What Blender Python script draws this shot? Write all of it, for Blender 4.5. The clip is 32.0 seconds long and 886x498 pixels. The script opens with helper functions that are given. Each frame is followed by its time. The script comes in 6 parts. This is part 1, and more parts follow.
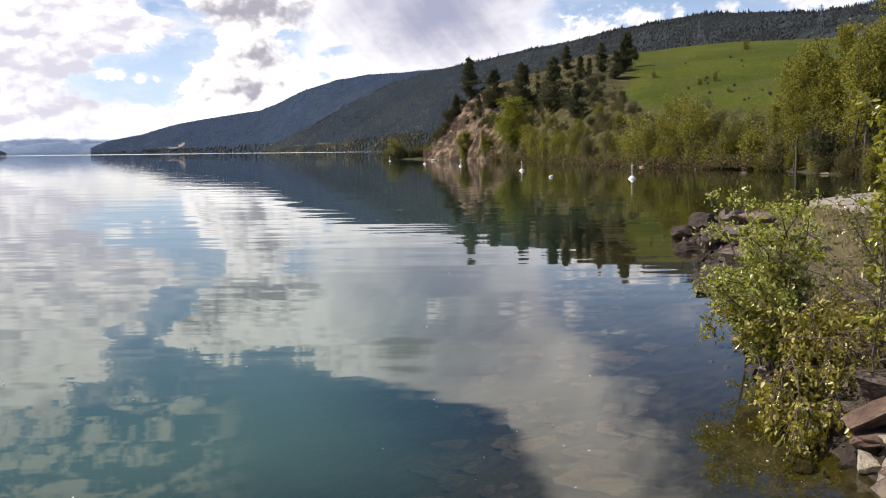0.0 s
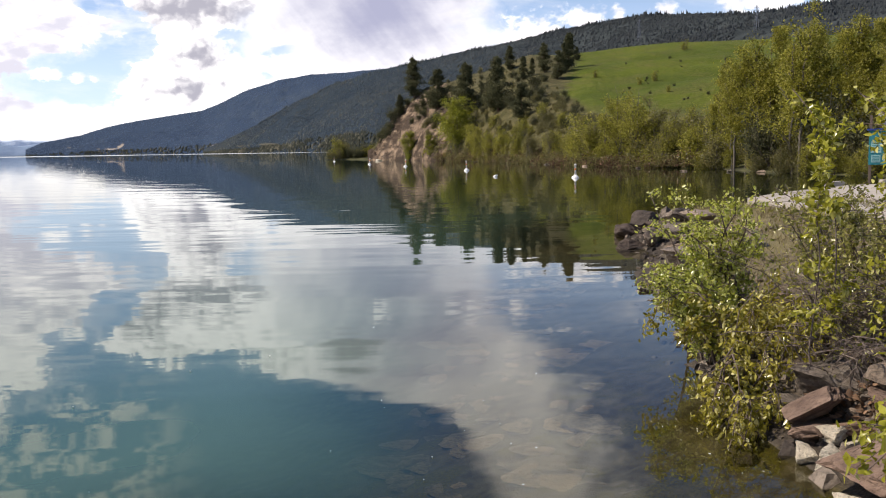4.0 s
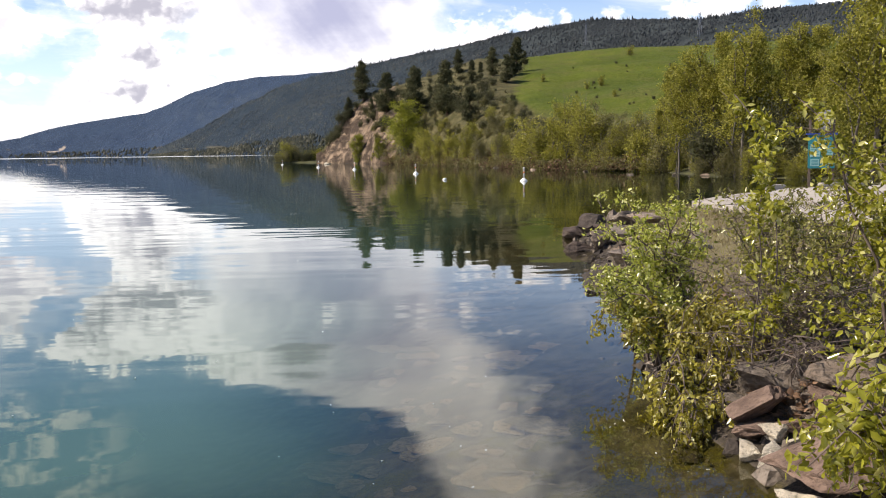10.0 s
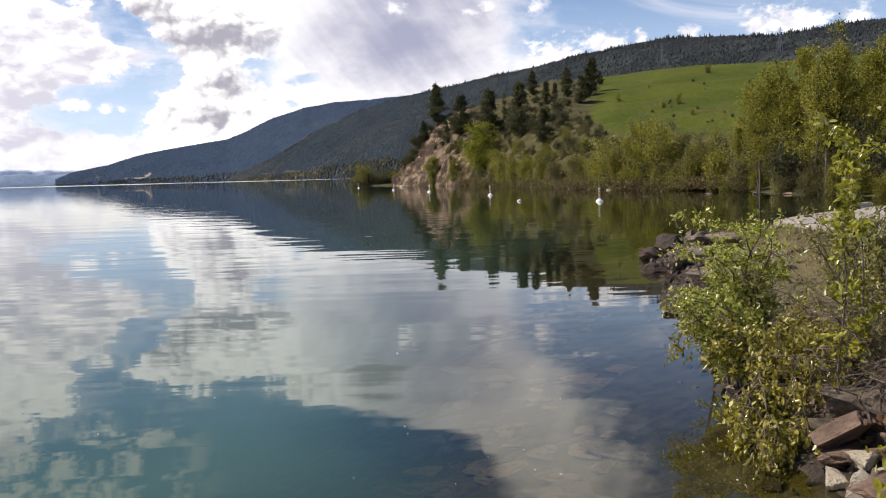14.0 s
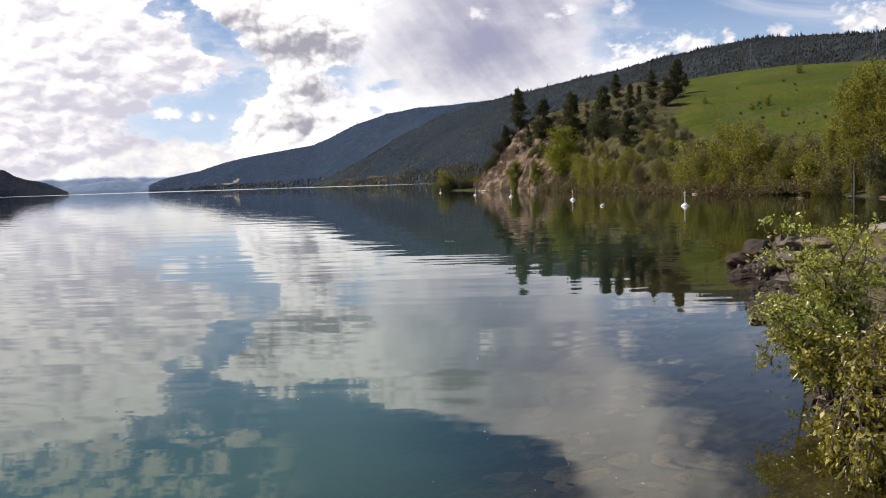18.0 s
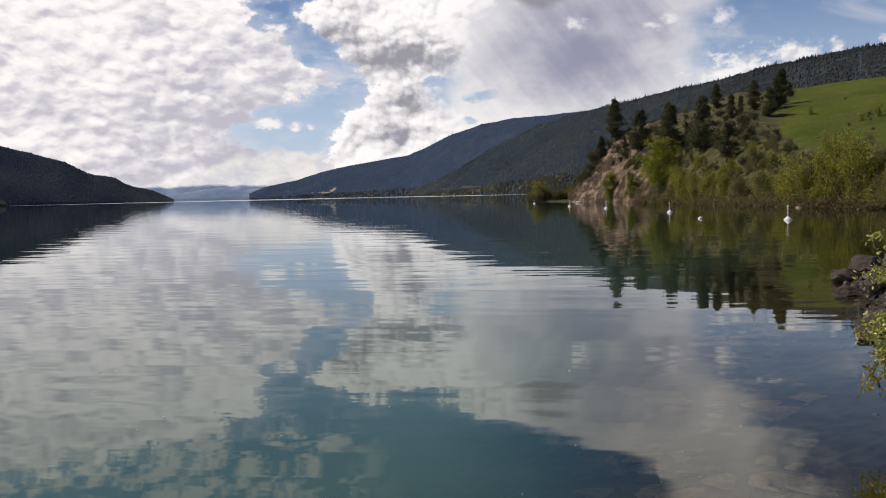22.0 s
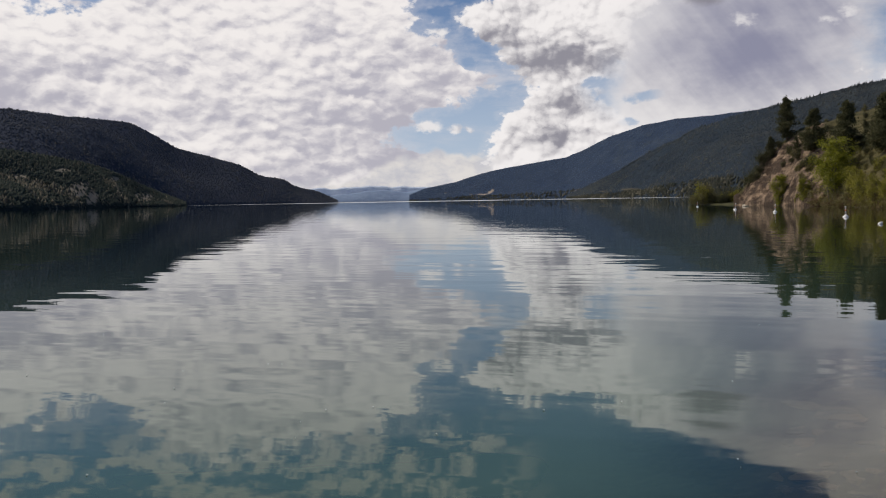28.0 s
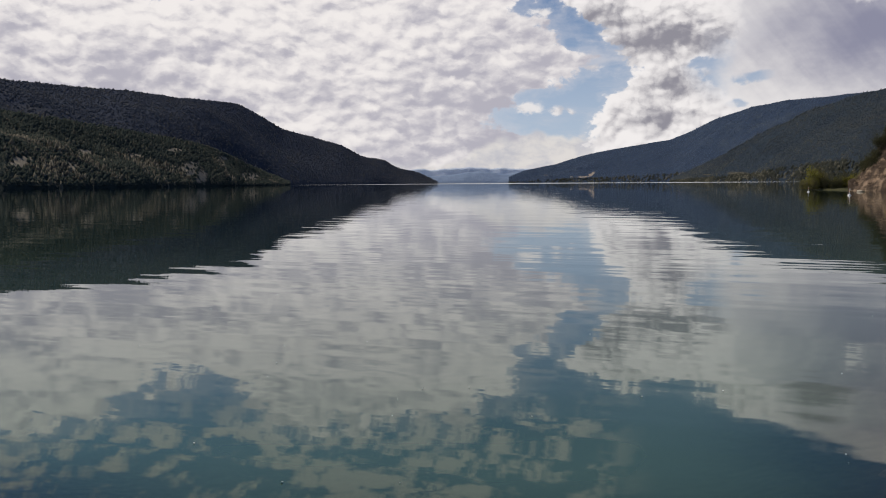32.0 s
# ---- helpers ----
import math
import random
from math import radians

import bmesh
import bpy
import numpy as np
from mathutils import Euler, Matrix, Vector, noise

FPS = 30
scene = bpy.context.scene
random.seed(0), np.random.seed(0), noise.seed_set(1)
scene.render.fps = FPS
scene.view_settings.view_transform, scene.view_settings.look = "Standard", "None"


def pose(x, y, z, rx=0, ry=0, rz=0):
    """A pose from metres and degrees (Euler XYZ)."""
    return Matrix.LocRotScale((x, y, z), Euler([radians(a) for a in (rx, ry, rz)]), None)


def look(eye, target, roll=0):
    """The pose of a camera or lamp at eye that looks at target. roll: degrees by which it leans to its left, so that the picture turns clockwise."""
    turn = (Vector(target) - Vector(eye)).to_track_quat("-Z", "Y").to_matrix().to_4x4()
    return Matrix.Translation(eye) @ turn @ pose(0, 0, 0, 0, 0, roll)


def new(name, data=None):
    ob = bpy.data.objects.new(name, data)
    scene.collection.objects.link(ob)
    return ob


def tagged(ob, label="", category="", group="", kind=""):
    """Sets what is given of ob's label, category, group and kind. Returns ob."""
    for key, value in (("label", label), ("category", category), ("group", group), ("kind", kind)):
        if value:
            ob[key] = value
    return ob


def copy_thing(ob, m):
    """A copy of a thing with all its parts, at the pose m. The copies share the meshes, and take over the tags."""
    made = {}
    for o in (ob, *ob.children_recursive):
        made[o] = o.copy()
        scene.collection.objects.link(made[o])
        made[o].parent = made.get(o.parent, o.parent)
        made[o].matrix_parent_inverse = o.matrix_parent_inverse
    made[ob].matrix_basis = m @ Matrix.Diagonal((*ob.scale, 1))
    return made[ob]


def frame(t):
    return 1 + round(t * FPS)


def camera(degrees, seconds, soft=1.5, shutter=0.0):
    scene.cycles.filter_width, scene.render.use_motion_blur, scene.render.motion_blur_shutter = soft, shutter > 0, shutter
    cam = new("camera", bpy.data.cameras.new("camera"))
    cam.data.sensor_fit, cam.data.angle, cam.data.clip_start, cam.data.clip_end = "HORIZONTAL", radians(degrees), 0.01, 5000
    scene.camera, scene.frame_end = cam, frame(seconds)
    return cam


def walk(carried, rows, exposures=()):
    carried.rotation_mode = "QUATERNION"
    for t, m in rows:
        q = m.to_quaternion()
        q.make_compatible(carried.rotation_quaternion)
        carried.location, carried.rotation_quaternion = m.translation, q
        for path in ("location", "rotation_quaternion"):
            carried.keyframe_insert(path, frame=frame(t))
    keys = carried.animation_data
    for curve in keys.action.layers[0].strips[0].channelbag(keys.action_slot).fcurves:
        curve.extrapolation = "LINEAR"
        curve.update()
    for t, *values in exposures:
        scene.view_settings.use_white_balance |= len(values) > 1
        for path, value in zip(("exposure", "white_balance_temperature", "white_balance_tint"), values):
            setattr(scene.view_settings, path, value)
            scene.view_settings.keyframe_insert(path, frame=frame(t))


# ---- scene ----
# Camera: stands on the bank and turns, first to the right, then far round to the left
cam = camera(52.15, 32.0, 1.1)
PATH = [
    (0.0, pose(0.000, 0, 2.0, 83.76, 0.67, 0.35)),
    (0.5, pose(0.000, 0, 2.0, 83.69, 0.75, -0.26)),
    (1.0, pose(0.000, 0, 2.0, 83.71, 0.87, -0.60)),
    (1.5, pose(0.000, 0, 2.0, 83.72, 1.04, -0.87)),
    (2.0, pose(0.000, 0, 2.0, 83.69, 1.03, -1.23)),
    (2.5, pose(0.000, 0, 2.0, 83.70, 0.96, -1.50)),
    (3.0, pose(0.000, 0, 2.0, 83.70, 1.01, -2.15)),
    (3.5, pose(0.000, 0, 2.0, 83.71, 0.97, -2.71)),
    (5.5, pose(0.000, 0, 2.0, 83.73, 0.90, -4.16)),
    (6.0, pose(0.000, 0, 2.0, 83.75, 0.89, -4.60)),
    (6.5, pose(0.000, 0, 2.0, 83.64, 0.88, -4.99)),
    (7.0, pose(0.000, 0, 2.0, 83.61, 0.70, -4.84)),
    (7.5, pose(0.000, 0, 2.0, 83.56, 0.49, -5.15)),
    (8.0, pose(0.000, 0, 2.0, 83.48, 0.20, -5.63)),
    (8.5, pose(0.000, 0, 2.0, 83.48, 0.17, -6.04)),
    (9.0, pose(0.000, 0, 2.0, 83.53, 0.35, -6.07)),
    (9.5, pose(0.002, 0, 2.0, 83.64, 0.64, -6.17)),
    (10.0, pose(0.004, 0, 2.0, 83.87, 0.82, -6.33)),
    (10.5, pose(0.006, 0, 2.0, 84.10, 0.80, -6.19)),
    (11.0, pose(0.007, 0, 2.0, 84.31, 0.78, -5.83)),
    (11.5, pose(0.009, 0, 2.0, 84.59, 0.91, -5.41)),
    (12.0, pose(0.011, 0, 2.0, 84.80, 1.15, -4.74)),
    (12.5, pose(0.013, 0, 2.0, 85.02, 1.41, -4.01)),
    (13.0, pose(0.015, 0, 2.0, 85.19, 1.58, -2.71)),
    (13.5, pose(0.017, 0, 2.0, 85.29, 1.58, -2.16)),
    (14.0, pose(0.019, 0, 2.0, 85.34, 1.55, -1.63)),
    (14.5, pose(0.021, 0, 2.0, 85.36, 1.53, -1.00)),
    (16.5, pose(0.028, 0, 2.0, 85.69, 2.35, 1.68)),
    (17.0, pose(0.030, 0, 2.0, 85.72, 2.26, 2.39)),
    (17.5, pose(0.030, 0, 2.0, 85.66, 2.07, 2.98)),
    (18.0, pose(0.030, 0, 2.0, 85.79, 1.80, 3.53)),
    (18.5, pose(0.030, 0, 2.0, 85.84, 1.71, 3.87)),
    (19.0, pose(0.030, 0, 2.0, 85.91, 1.58, 4.14)),
    (19.5, pose(0.030, 0, 2.0, 86.00, 1.60, 4.49)),
    (20.0, pose(0.030, 0, 2.0, 86.14, 1.55, 5.65)),
    (20.5, pose(0.030, 0, 2.0, 86.21, 1.41, 7.28)),
    (21.0, pose(0.030, 0, 2.0, 86.22, 1.30, 8.27)),
    (21.5, pose(0.030, 0, 2.0, 86.37, 1.24, 8.96)),
    (22.0, pose(0.030, 0, 2.0, 86.60, 1.27, 9.45)),
    (22.5, pose(0.030, 0, 2.0, 86.68, 1.29, 9.85)),
    (23.0, pose(0.030, 0, 2.0, 86.68, 1.10, 10.34)),
    (23.5, pose(0.030, 0, 2.0, 86.87, 1.11, 11.05)),
    (24.0, pose(0.030, 0, 2.0, 87.08, 1.24, 12.46)),
    (24.5, pose(0.030, 0, 2.0, 87.25, 1.13, 13.18)),
    (25.0, pose(0.030, 0, 2.0, 87.45, 1.02, 13.85)),
    (25.5, pose(0.030, 0, 2.0, 87.52, 1.09, 14.53)),
    (27.5, pose(0.030, 0, 2.0, 87.11, 1.07, 18.23)),
    (28.0, pose(0.030, 0, 2.0, 86.92, 0.98, 19.38)),
    (28.5, pose(0.030, 0, 2.0, 86.77, 0.72, 19.80)),
    (29.0, pose(0.030, 0, 2.0, 86.58, 0.50, 20.46)),
    (29.5, pose(0.030, 0, 2.0, 86.36, 0.37, 21.15)),
    (30.0, pose(0.030, 0, 2.0, 86.20, 0.19, 22.00)),
    (30.5, pose(0.030, 0, 2.0, 86.13, 0.31, 22.73)),
    (31.0, pose(0.030, 0, 2.0, 86.15, 0.38, 23.77)),
    (31.5, pose(0.030, 0, 2.0, 86.14, 0.38, 24.42)),
    (32.0, pose(0.030, 0, 2.0, 85.84, 0.40, 25.65)),
]
EXPOSURES = [(t, e, 6500, 12.5) for t, e in ((0.0, 0.22), (3.0, 0.32), (6.0, 0.5), (9.0, 0.6), (11.0, 0.56), (13.0, 0.3), (16.0, 0.1), (19.0, -0.04), (22.0, -0.31), (25.0, -0.46), (28.0, -0.53), (32.0, -0.53))]
walk(cam, PATH, EXPOSURES)

# World -------------------------------------------------------------------
SUN_BEARING, SUN_HEIGHT = -84.0, 50.0


class Nodes:
    """Short way to write node trees as expressions."""

    def __init__(self, tree):
        self.t = tree
        tree.nodes.clear()

    def add(self, kind, operation="", use_clamp=False, interpolation_type="", data_type="", sky_type="", attribute_name=""):
        n = self.t.nodes.new(kind)
        if operation:
            n.operation = operation
        if use_clamp:
            n.use_clamp = True
        if interpolation_type:
            n.interpolation_type = interpolation_type
        if data_type:
            n.data_type = data_type
        if sky_type:
            n.sky_type = sky_type
        if attribute_name:
            n.attribute_name = attribute_name
        return n

    def put(self, socket, value):
        if isinstance(value, bpy.types.NodeSocket):
            self.t.links.new(value, socket)
        elif value is not None:
            socket.default_value = value

    def math(self, op, a, b=None, c=None, clamp=False):
        n = self.add("ShaderNodeMath", operation=op, use_clamp=clamp)
        for i, v in enumerate((a, b, c)):
            self.put(n.inputs[i], v)
        return n.outputs[0]

    def vec(self, x, y, z=0.0):
        n = self.add("ShaderNodeCombineXYZ")
        for i, v in enumerate((x, y, z)):
            self.put(n.inputs[i], v)
        return n.outputs[0]

    def split(self, v):
        n = self.add("ShaderNodeSeparateXYZ")
        self.put(n.inputs[0], v)
        return n.outputs

    def scaled(self, v, s):
        n = self.add("ShaderNodeVectorMath", operation="MULTIPLY")
        self.put(n.inputs[0], v)
        n.inputs[1].default_value = s
        return n.outputs[0]

    def noise(self, v, scale, detail=4.0, rough=0.5, warp=0.0):
        n = self.add("ShaderNodeTexNoise")
        self.put(n.inputs["Vector"], v)
        n.inputs["Scale"].default_value = scale
        n.inputs["Detail"].default_value = detail
        n.inputs["Roughness"].default_value = rough
        n.inputs["Distortion"].default_value = warp
        return n.outputs[0]

    def step(self, v, lo, hi):
        n = self.add("ShaderNodeMapRange", interpolation_type="SMOOTHSTEP")
        self.put(n.inputs[0], v)
        n.inputs[1].default_value, n.inputs[2].default_value = lo, hi
        return n.outputs[0]

    def mix(self, f, a, b):
        n = self.add("ShaderNodeMix", data_type="RGBA")
        self.put(n.inputs[0], f)
        for i, v in ((6, a), (7, b)):
            self.put(n.inputs[i], (*v, 1.0) if isinstance(v, tuple) and len(v) == 3 else v)
        return n.outputs[2]

    def ramp(self, v, table):
        """Straight lines between the (place, value) pairs of a table."""
        lo, hi = table[0][0], table[-1][0]
        vals = [q for _, q in table]
        base, span = min(vals), max(vals) - min(vals)
        n = self.add("ShaderNodeValToRGB")
        self.put(n.inputs[0], self.math("MULTIPLY", self.math("SUBTRACT", v, lo), 1.0 / (hi - lo), clamp=True))
        e = n.color_ramp.elements
        for i, (p, q) in enumerate(table):
            at = (p - lo) / (hi - lo)
            k = e[0] if i == 0 else (e[len(e) - 1] if i == len(table) - 1 else e.new(at))
            k.position = at
            k.color = (*[(q - base) / span] * 3, 1.0)
        return self.math("ADD", self.math("MULTIPLY", n.outputs[0], span), base)

    def blob(self, az, el, a0, e0, ra, re):
        """1 at the middle of an ellipse of the sky, 0 on its rim."""
        u = self.math("MULTIPLY", self.math("SUBTRACT", az, a0), 1.0 / ra)
        v = self.math("MULTIPLY", self.math("SUBTRACT", el, e0), 1.0 / re)
        d = self.math("ADD", self.math("MULTIPLY", u, u), self.math("MULTIPLY", v, v))
        return self.math("SUBTRACT", 1.0, self.math("SQRT", d))


def build_sky():
    world = bpy.data.worlds.new("sky")
    scene.world = world
    world.use_nodes = True
    n = Nodes(world.node_tree)
    add, sub, mul = (lambda a, b: n.math("ADD", a, b)), (lambda a, b: n.math("SUBTRACT", a, b)), (lambda a, b: n.math("MULTIPLY", a, b))
    low_of, high_of = (lambda a, b: n.math("MINIMUM", a, b)), (lambda a, b: n.math("MAXIMUM", a, b))
    way = n.add("ShaderNodeTexCoord").outputs["Generated"]
    x, y, z = n.split(way)
    az = mul(n.math("ARCTAN2", x, y), 180 / math.pi)
    el = mul(n.math("ARCSINE", z), 180 / math.pi)
    sky = n.add("ShaderNodeTexSky", sky_type="NISHITA")
    sky.sun_disc = False
    sky.sun_elevation, sky.sun_rotation = radians(SUN_HEIGHT), radians(SUN_BEARING)
    sky.air_density, sky.dust_density, sky.ozone_density, sky.altitude = 1.0, 0.3, 3.0, 1500

    def grain(u, v, seed, scale, detail=5.0, rough=0.55, warp=0.0):
        """Noise about zero over the sky, in degrees."""
        return sub(n.noise(n.vec(u, v, seed), scale, detail, rough, warp), 0.5)

    def billow(u, v, scale, seed):
        """Rounded heads with narrow creases between them."""
        c = n.add("ShaderNodeTexVoronoi")
        c.inputs["Scale"].default_value = scale
        n.put(c.inputs["Vector"], n.vec(u, v, seed))
        return sub(1.0, mul(c.outputs["Distance"], c.outputs["Distance"]))

    def union(u, v, blobs):
        out = None
        for a0, e0, ra, re in blobs:
            g = n.blob(u, v, a0, e0, ra, re)
            out = g if out is None else high_of(out, g)
        return out

    # wander of the cloud edges, in degrees
    wide, lump, fine = grain(az, mul(el, 1.5), 80.0, 0.085, 4.0), grain(az, mul(el, 2.0), 20.0, 0.26, 7.0, 0.54, 0.2), grain(az, mul(el, 1.5), 40.0, 0.75, 6.0, 0.56, 0.2)
    tiny = grain(az, mul(el, 1.4), 31.0, 2.4, 4.0, 0.55)
    wx = add(mul(grain(az, el, 11.0, 0.32), 3.4), mul(tiny, 0.7))
    wy = add(mul(grain(az, el, 57.0, 0.32), 2.6), mul(tiny, 0.6))
    azw, elw = add(az, wx), add(el, wy)
    ua, ue = add(az, mul(wx, 0.45)), add(el, mul(wy, 0.45))

    # clear sky, paler towards the horizon
    col = n.mix(mul(n.step(el, 17.0, -2.0), 0.84), n.scaled(sky.outputs[0], (0.44, 0.66, 0.86)), (7.6, 8.7, 10.2))
    streak = n.noise(n.vec(mul(az, 0.35), mul(el, 1.6), 3.0), 0.2, 6.0, 0.65, 0.6)
    col = n.mix(mul(mul(n.step(streak, 0.48, 0.75), n.step(el, 15.0, 9.0)), 0.5), col, (9.4, 9.2, 9.4))

    # rows of small broken cloudlets overhead
    cells = add(mul(billow(add(mul(az, 0.62), mul(el, 0.5)), mul(el, 1.5), 0.85, 33.0), 0.5), mul(lump, 0.75))
    field = grain(az, el, 63.0, 0.07, 3.0)
    spread = mul(n.step(el, 12.5, 15.0), mul(n.step(azw, -12.0, -18.0), n.step(el, 27.0, 19.0)))
    col = n.mix(mul(mul(n.step(add(add(cells, field), add(mul(fine, 1.2), mul(tiny, 0.4))), 0.22, 0.56), spread), 0.85), col, (8.2, 8.0, 8.0))

    # mottled sheet over the near slopes, with an open eastern edge
    right = n.ramp(ue, ((0.0, -15.0), (2.4, -16.0), (3.2, -22.0), (4.2, -22.6), (5.5, -20.6), (6.5, -16.8), (7.5, -15.8), (8.6, -17.4), (10.7, -20.6), (12.0, -20.2), (14.5, -20.5), (17.0, -23.0)))
    top = n.ramp(az, ((-110.0, 17.0), (-56.0, 15.2), (-49.0, 14.0), (-43.5, 12.4), (-40.0, 11.8), (-38.5, 13.2), (-36.0, 15.0), (-30.0, 15.4), (-25.0, 15.0), (-21.5, 13.4), (-18.0, 12.6)))
    rim = low_of(mul(sub(right, azw), 0.42), mul(sub(top, elw), 0.55))
    gaps = union(azw, ue, ((-31.5, 4.3, 2.6, 0.45), (-35.0, 5.0, 1.8, 0.4), (-38.2, 5.6, 2.0, 0.4), (-47.0, 6.9, 1.2, 0.5), (-28.0, 3.4, 2.2, 0.35), (-17.0, 8.4, 0.8, 0.35), (-19.0, 11.6, 1.4, 0.4)))
    rim = sub(rim, mul(n.step(gaps, -0.2, 0.8), 1.2))
    torn = add(rim, add(add(mul(fine, 2.3), mul(tiny, 1.1)), mul(lump, 1.5)))
    col = n.mix(mul(n.step(torn, -1.1, 0.3), 0.34), col, (9.2, 9.3, 9.8))
    cover = n.step(torn, -0.04, 0.40)

    def quilt(da, de):
        u, v = add(ua, da), mul(add(ue, de), 1.9)
        return add(mul(billow(u, v, 0.42, 4.0), 0.5), add(mul(billow(u, v, 1.0, 14.0), 0.3), mul(n.noise(n.vec(u, v, 24.0), 1.3, 4.0, 0.5), 0.5)))

    soft = sub(quilt(0.0, 0.0), quilt(-0.3, 0.42))
    tone = add(add(mul(soft, 1.1), mul(lump, -0.8)), add(mul(wide, -1.5), mul(fine, -0.45)))
    tone = add(tone, mul(n.step(el, 5.0, 12.0), 0.10))
    col = n.mix(cover, col, n.mix(n.step(tone, -0.46, 0.42), (6.5, 6.4, 7.2), (12.5, 12.1, 11.7)))

    # low bank over the far end of the lake
    bank = n.ramp(az, ((-60.0, 2.0), (-34.0, 1.6), (-27.5, 1.3), (-24.5, 1.8), (-22.3, 2.9), (-19.8, 3.3), (-17.0, 2.9), (-13.0, 2.6), (0.0, 1.5)))
    puffed = add(mul(sub(bank, el), 0.9), add(mul(sub(billow(ua, mul(ue, 1.6), 1.0, 2.0), 0.7), 0.6), mul(fine, 0.9)))
    col = n.mix(mul(n.step(puffed, -0.05, 0.45), 0.92), col, n.mix(n.step(add(fine, mul(lump, 0.8)), -0.16, 0.22), (10.3, 10.0, 9.5), (7.6, 7.7, 8.2)))

    # broad grey veil with pale margins and slanting streaks
    slant = grain(add(az, mul(el, 0.8)), mul(el, 0.16), 5.0, 0.55, 5.0, 0.5, 0.3)
    left = n.ramp(ue, ((0.0, -12.0), (5.0, -10.0), (8.0, -9.0), (11.0, -12.0), (13.0, -10.0), (16.0, -2.0), (17.5, 3.6), (20.0, 5.0), (24.0, 7.0), (30.0, 10.0)))
    ends = n.ramp(ue, ((0.0, 9.0), (6.5, 8.5), (8.0, 8.2), (9.2, 8.2), (10.4, 8.2), (12.5, 10.0), (15.0, 13.0), (18.0, 14.5), (22.0, 15.5), (30.0, 17.0)))
    crown = n.ramp(az, ((-20.0, 11.0), (-16.0, 12.6), (-13.5, 12.9), (-9.5, 12.8), (-7.3, 13.6), (-5.0, 14.0), (-3.0, 15.0), (-0.9, 15.9), (1.7, 16.6), (3.6, 17.0), (4.6, 19.6), (6.0, 24.0), (9.0, 32.0)))
    veil = low_of(low_of(mul(sub(az, left), 0.5), mul(sub(ends, add(az, add(mul(wx, 1.2), mul(lump, 7.0)))), 0.2)), mul(sub(crown, add(el, mul(wy, 0.5))), 1.5))
    veil = add(veil, add(mul(slant, 0.7), add(mul(fine, 0.6), mul(lump, 0.5))))
    windows = union(azw, ue, ((-6.4, 6.2, 1.5, 0.55), (-7.4, 4.7, 1.2, 0.4)))
    veil = sub(veil, mul(n.step(windows, -0.1, 0.7), 1.3))
    core = high_of(n.blob(azw, elw, -1.0, 8.6, 7.2, 3.6), mul(n.blob(azw, elw, 0.0, 10.6, 8.0, 3.8), 0.8))
    core = add(add(core, mul(n.step(el, 13.5, 19.0), 0.55)), add(mul(slant, 0.9), add(mul(lump, 0.8), mul(fine, 0.25))))
    col = n.mix(n.step(veil, -0.15, 0.85), col, n.mix(n.step(core, -0.62, 1.05), (11.2, 11.0, 10.8), (3.7, 3.8, 5.1)))

    # heaped clouds, lit from the upper left
    def knob(da, de):
        u, v = add(ua, da), mul(add(ue, de), 1.15)
        heads = add(mul(billow(u, v, 0.36, 7.0), 0.46), mul(billow(u, v, 0.85, 17.0), 0.30))
        return add(heads, add(mul(billow(u, v, 1.9, 27.0), 0.15), mul(n.noise(n.vec(u, v, 9.0), 3.0, 3.0, 0.55), 0.14)))

    here = knob(0.0, 0.0)
    relief = sub(here, knob(-0.22, 0.30))
    broad = sub(here, knob(-0.6, 0.85))
    west = n.ramp(el, ((0.0, -16.5), (3.0, -16.3), (4.0, -16.2), (5.2, -15.2), (6.4, -13.7), (7.5, -14.6), (9.3, -15.2), (10.0, -17.4), (11.0, -18.3), (12.0, -17.4), (13.0, -14.0)))
    east = n.ramp(el, ((0.0, -5.0), (3.5, -6.0), (5.5, -8.0), (6.8, -9.2), (7.6, -8.0), (9.0, -7.4), (10.5, -7.4), (12.0, -5.4), (14.5, -3.5)))
    heap = low_of(low_of(mul(sub(add(az, mul(wx, 0.3)), west), 0.5), mul(sub(east, azw), 0.30)), mul(sub(crown, add(el, mul(wy, 0.4))), 0.95))
    heap = add(heap, add(add(mul(sub(here, 0.70), 1.5), mul(tiny, 0.7)), add(mul(fine, 1.1), mul(lump, 0.7))))
    col = n.mix(mul(n.step(heap, -0.6, 0.2), 0.25), col, (9.6, 9.6, 9.9))
    belly = union(ua, ue, ((-15.2, 9.5, 3.4, 1.0), (-12.4, 8.3, 4.0, 1.7), (-9.3, 8.15, 2.6, 1.1), (-10.6, 6.2, 3.6, 1.4), (-12.0, 3.9, 3.0, 0.8)))
    belly = n.step(add(belly, add(mul(lump, 1.0), mul(fine, 0.9))), -0.3, 1.0)
    shade = add(add(mul(relief, 2.1), mul(broad, 1.0)), add(mul(tiny, 0.3), mul(lump, -0.5)))
    shade = add(sub(shade, mul(belly, 0.82)), mul(n.step(heap, 0.7, 0.1), 0.18))
    thick = mul(n.step(heap, -0.02, 0.30), n.step(mul(sub(east, azw), 0.30), -0.55, 0.9))
    col = n.mix(thick, col, n.mix(n.step(shade, -1.15, 0.34), (4.0, 3.95, 4.5), (12.6, 12.3, 12.0)))

    pa, pe = add(az, mul(wx, 0.4)), add(el, mul(wy, 0.3))
    # a small grey cloud under the veil
    scud = add(n.blob(pa, pe, -3.1, 12.35, 2.2, 1.0), mul(fine, 0.6))
    col = n.mix(mul(n.step(scud, -0.25, 0.35), 0.8), col, (3.3, 3.2, 3.6))

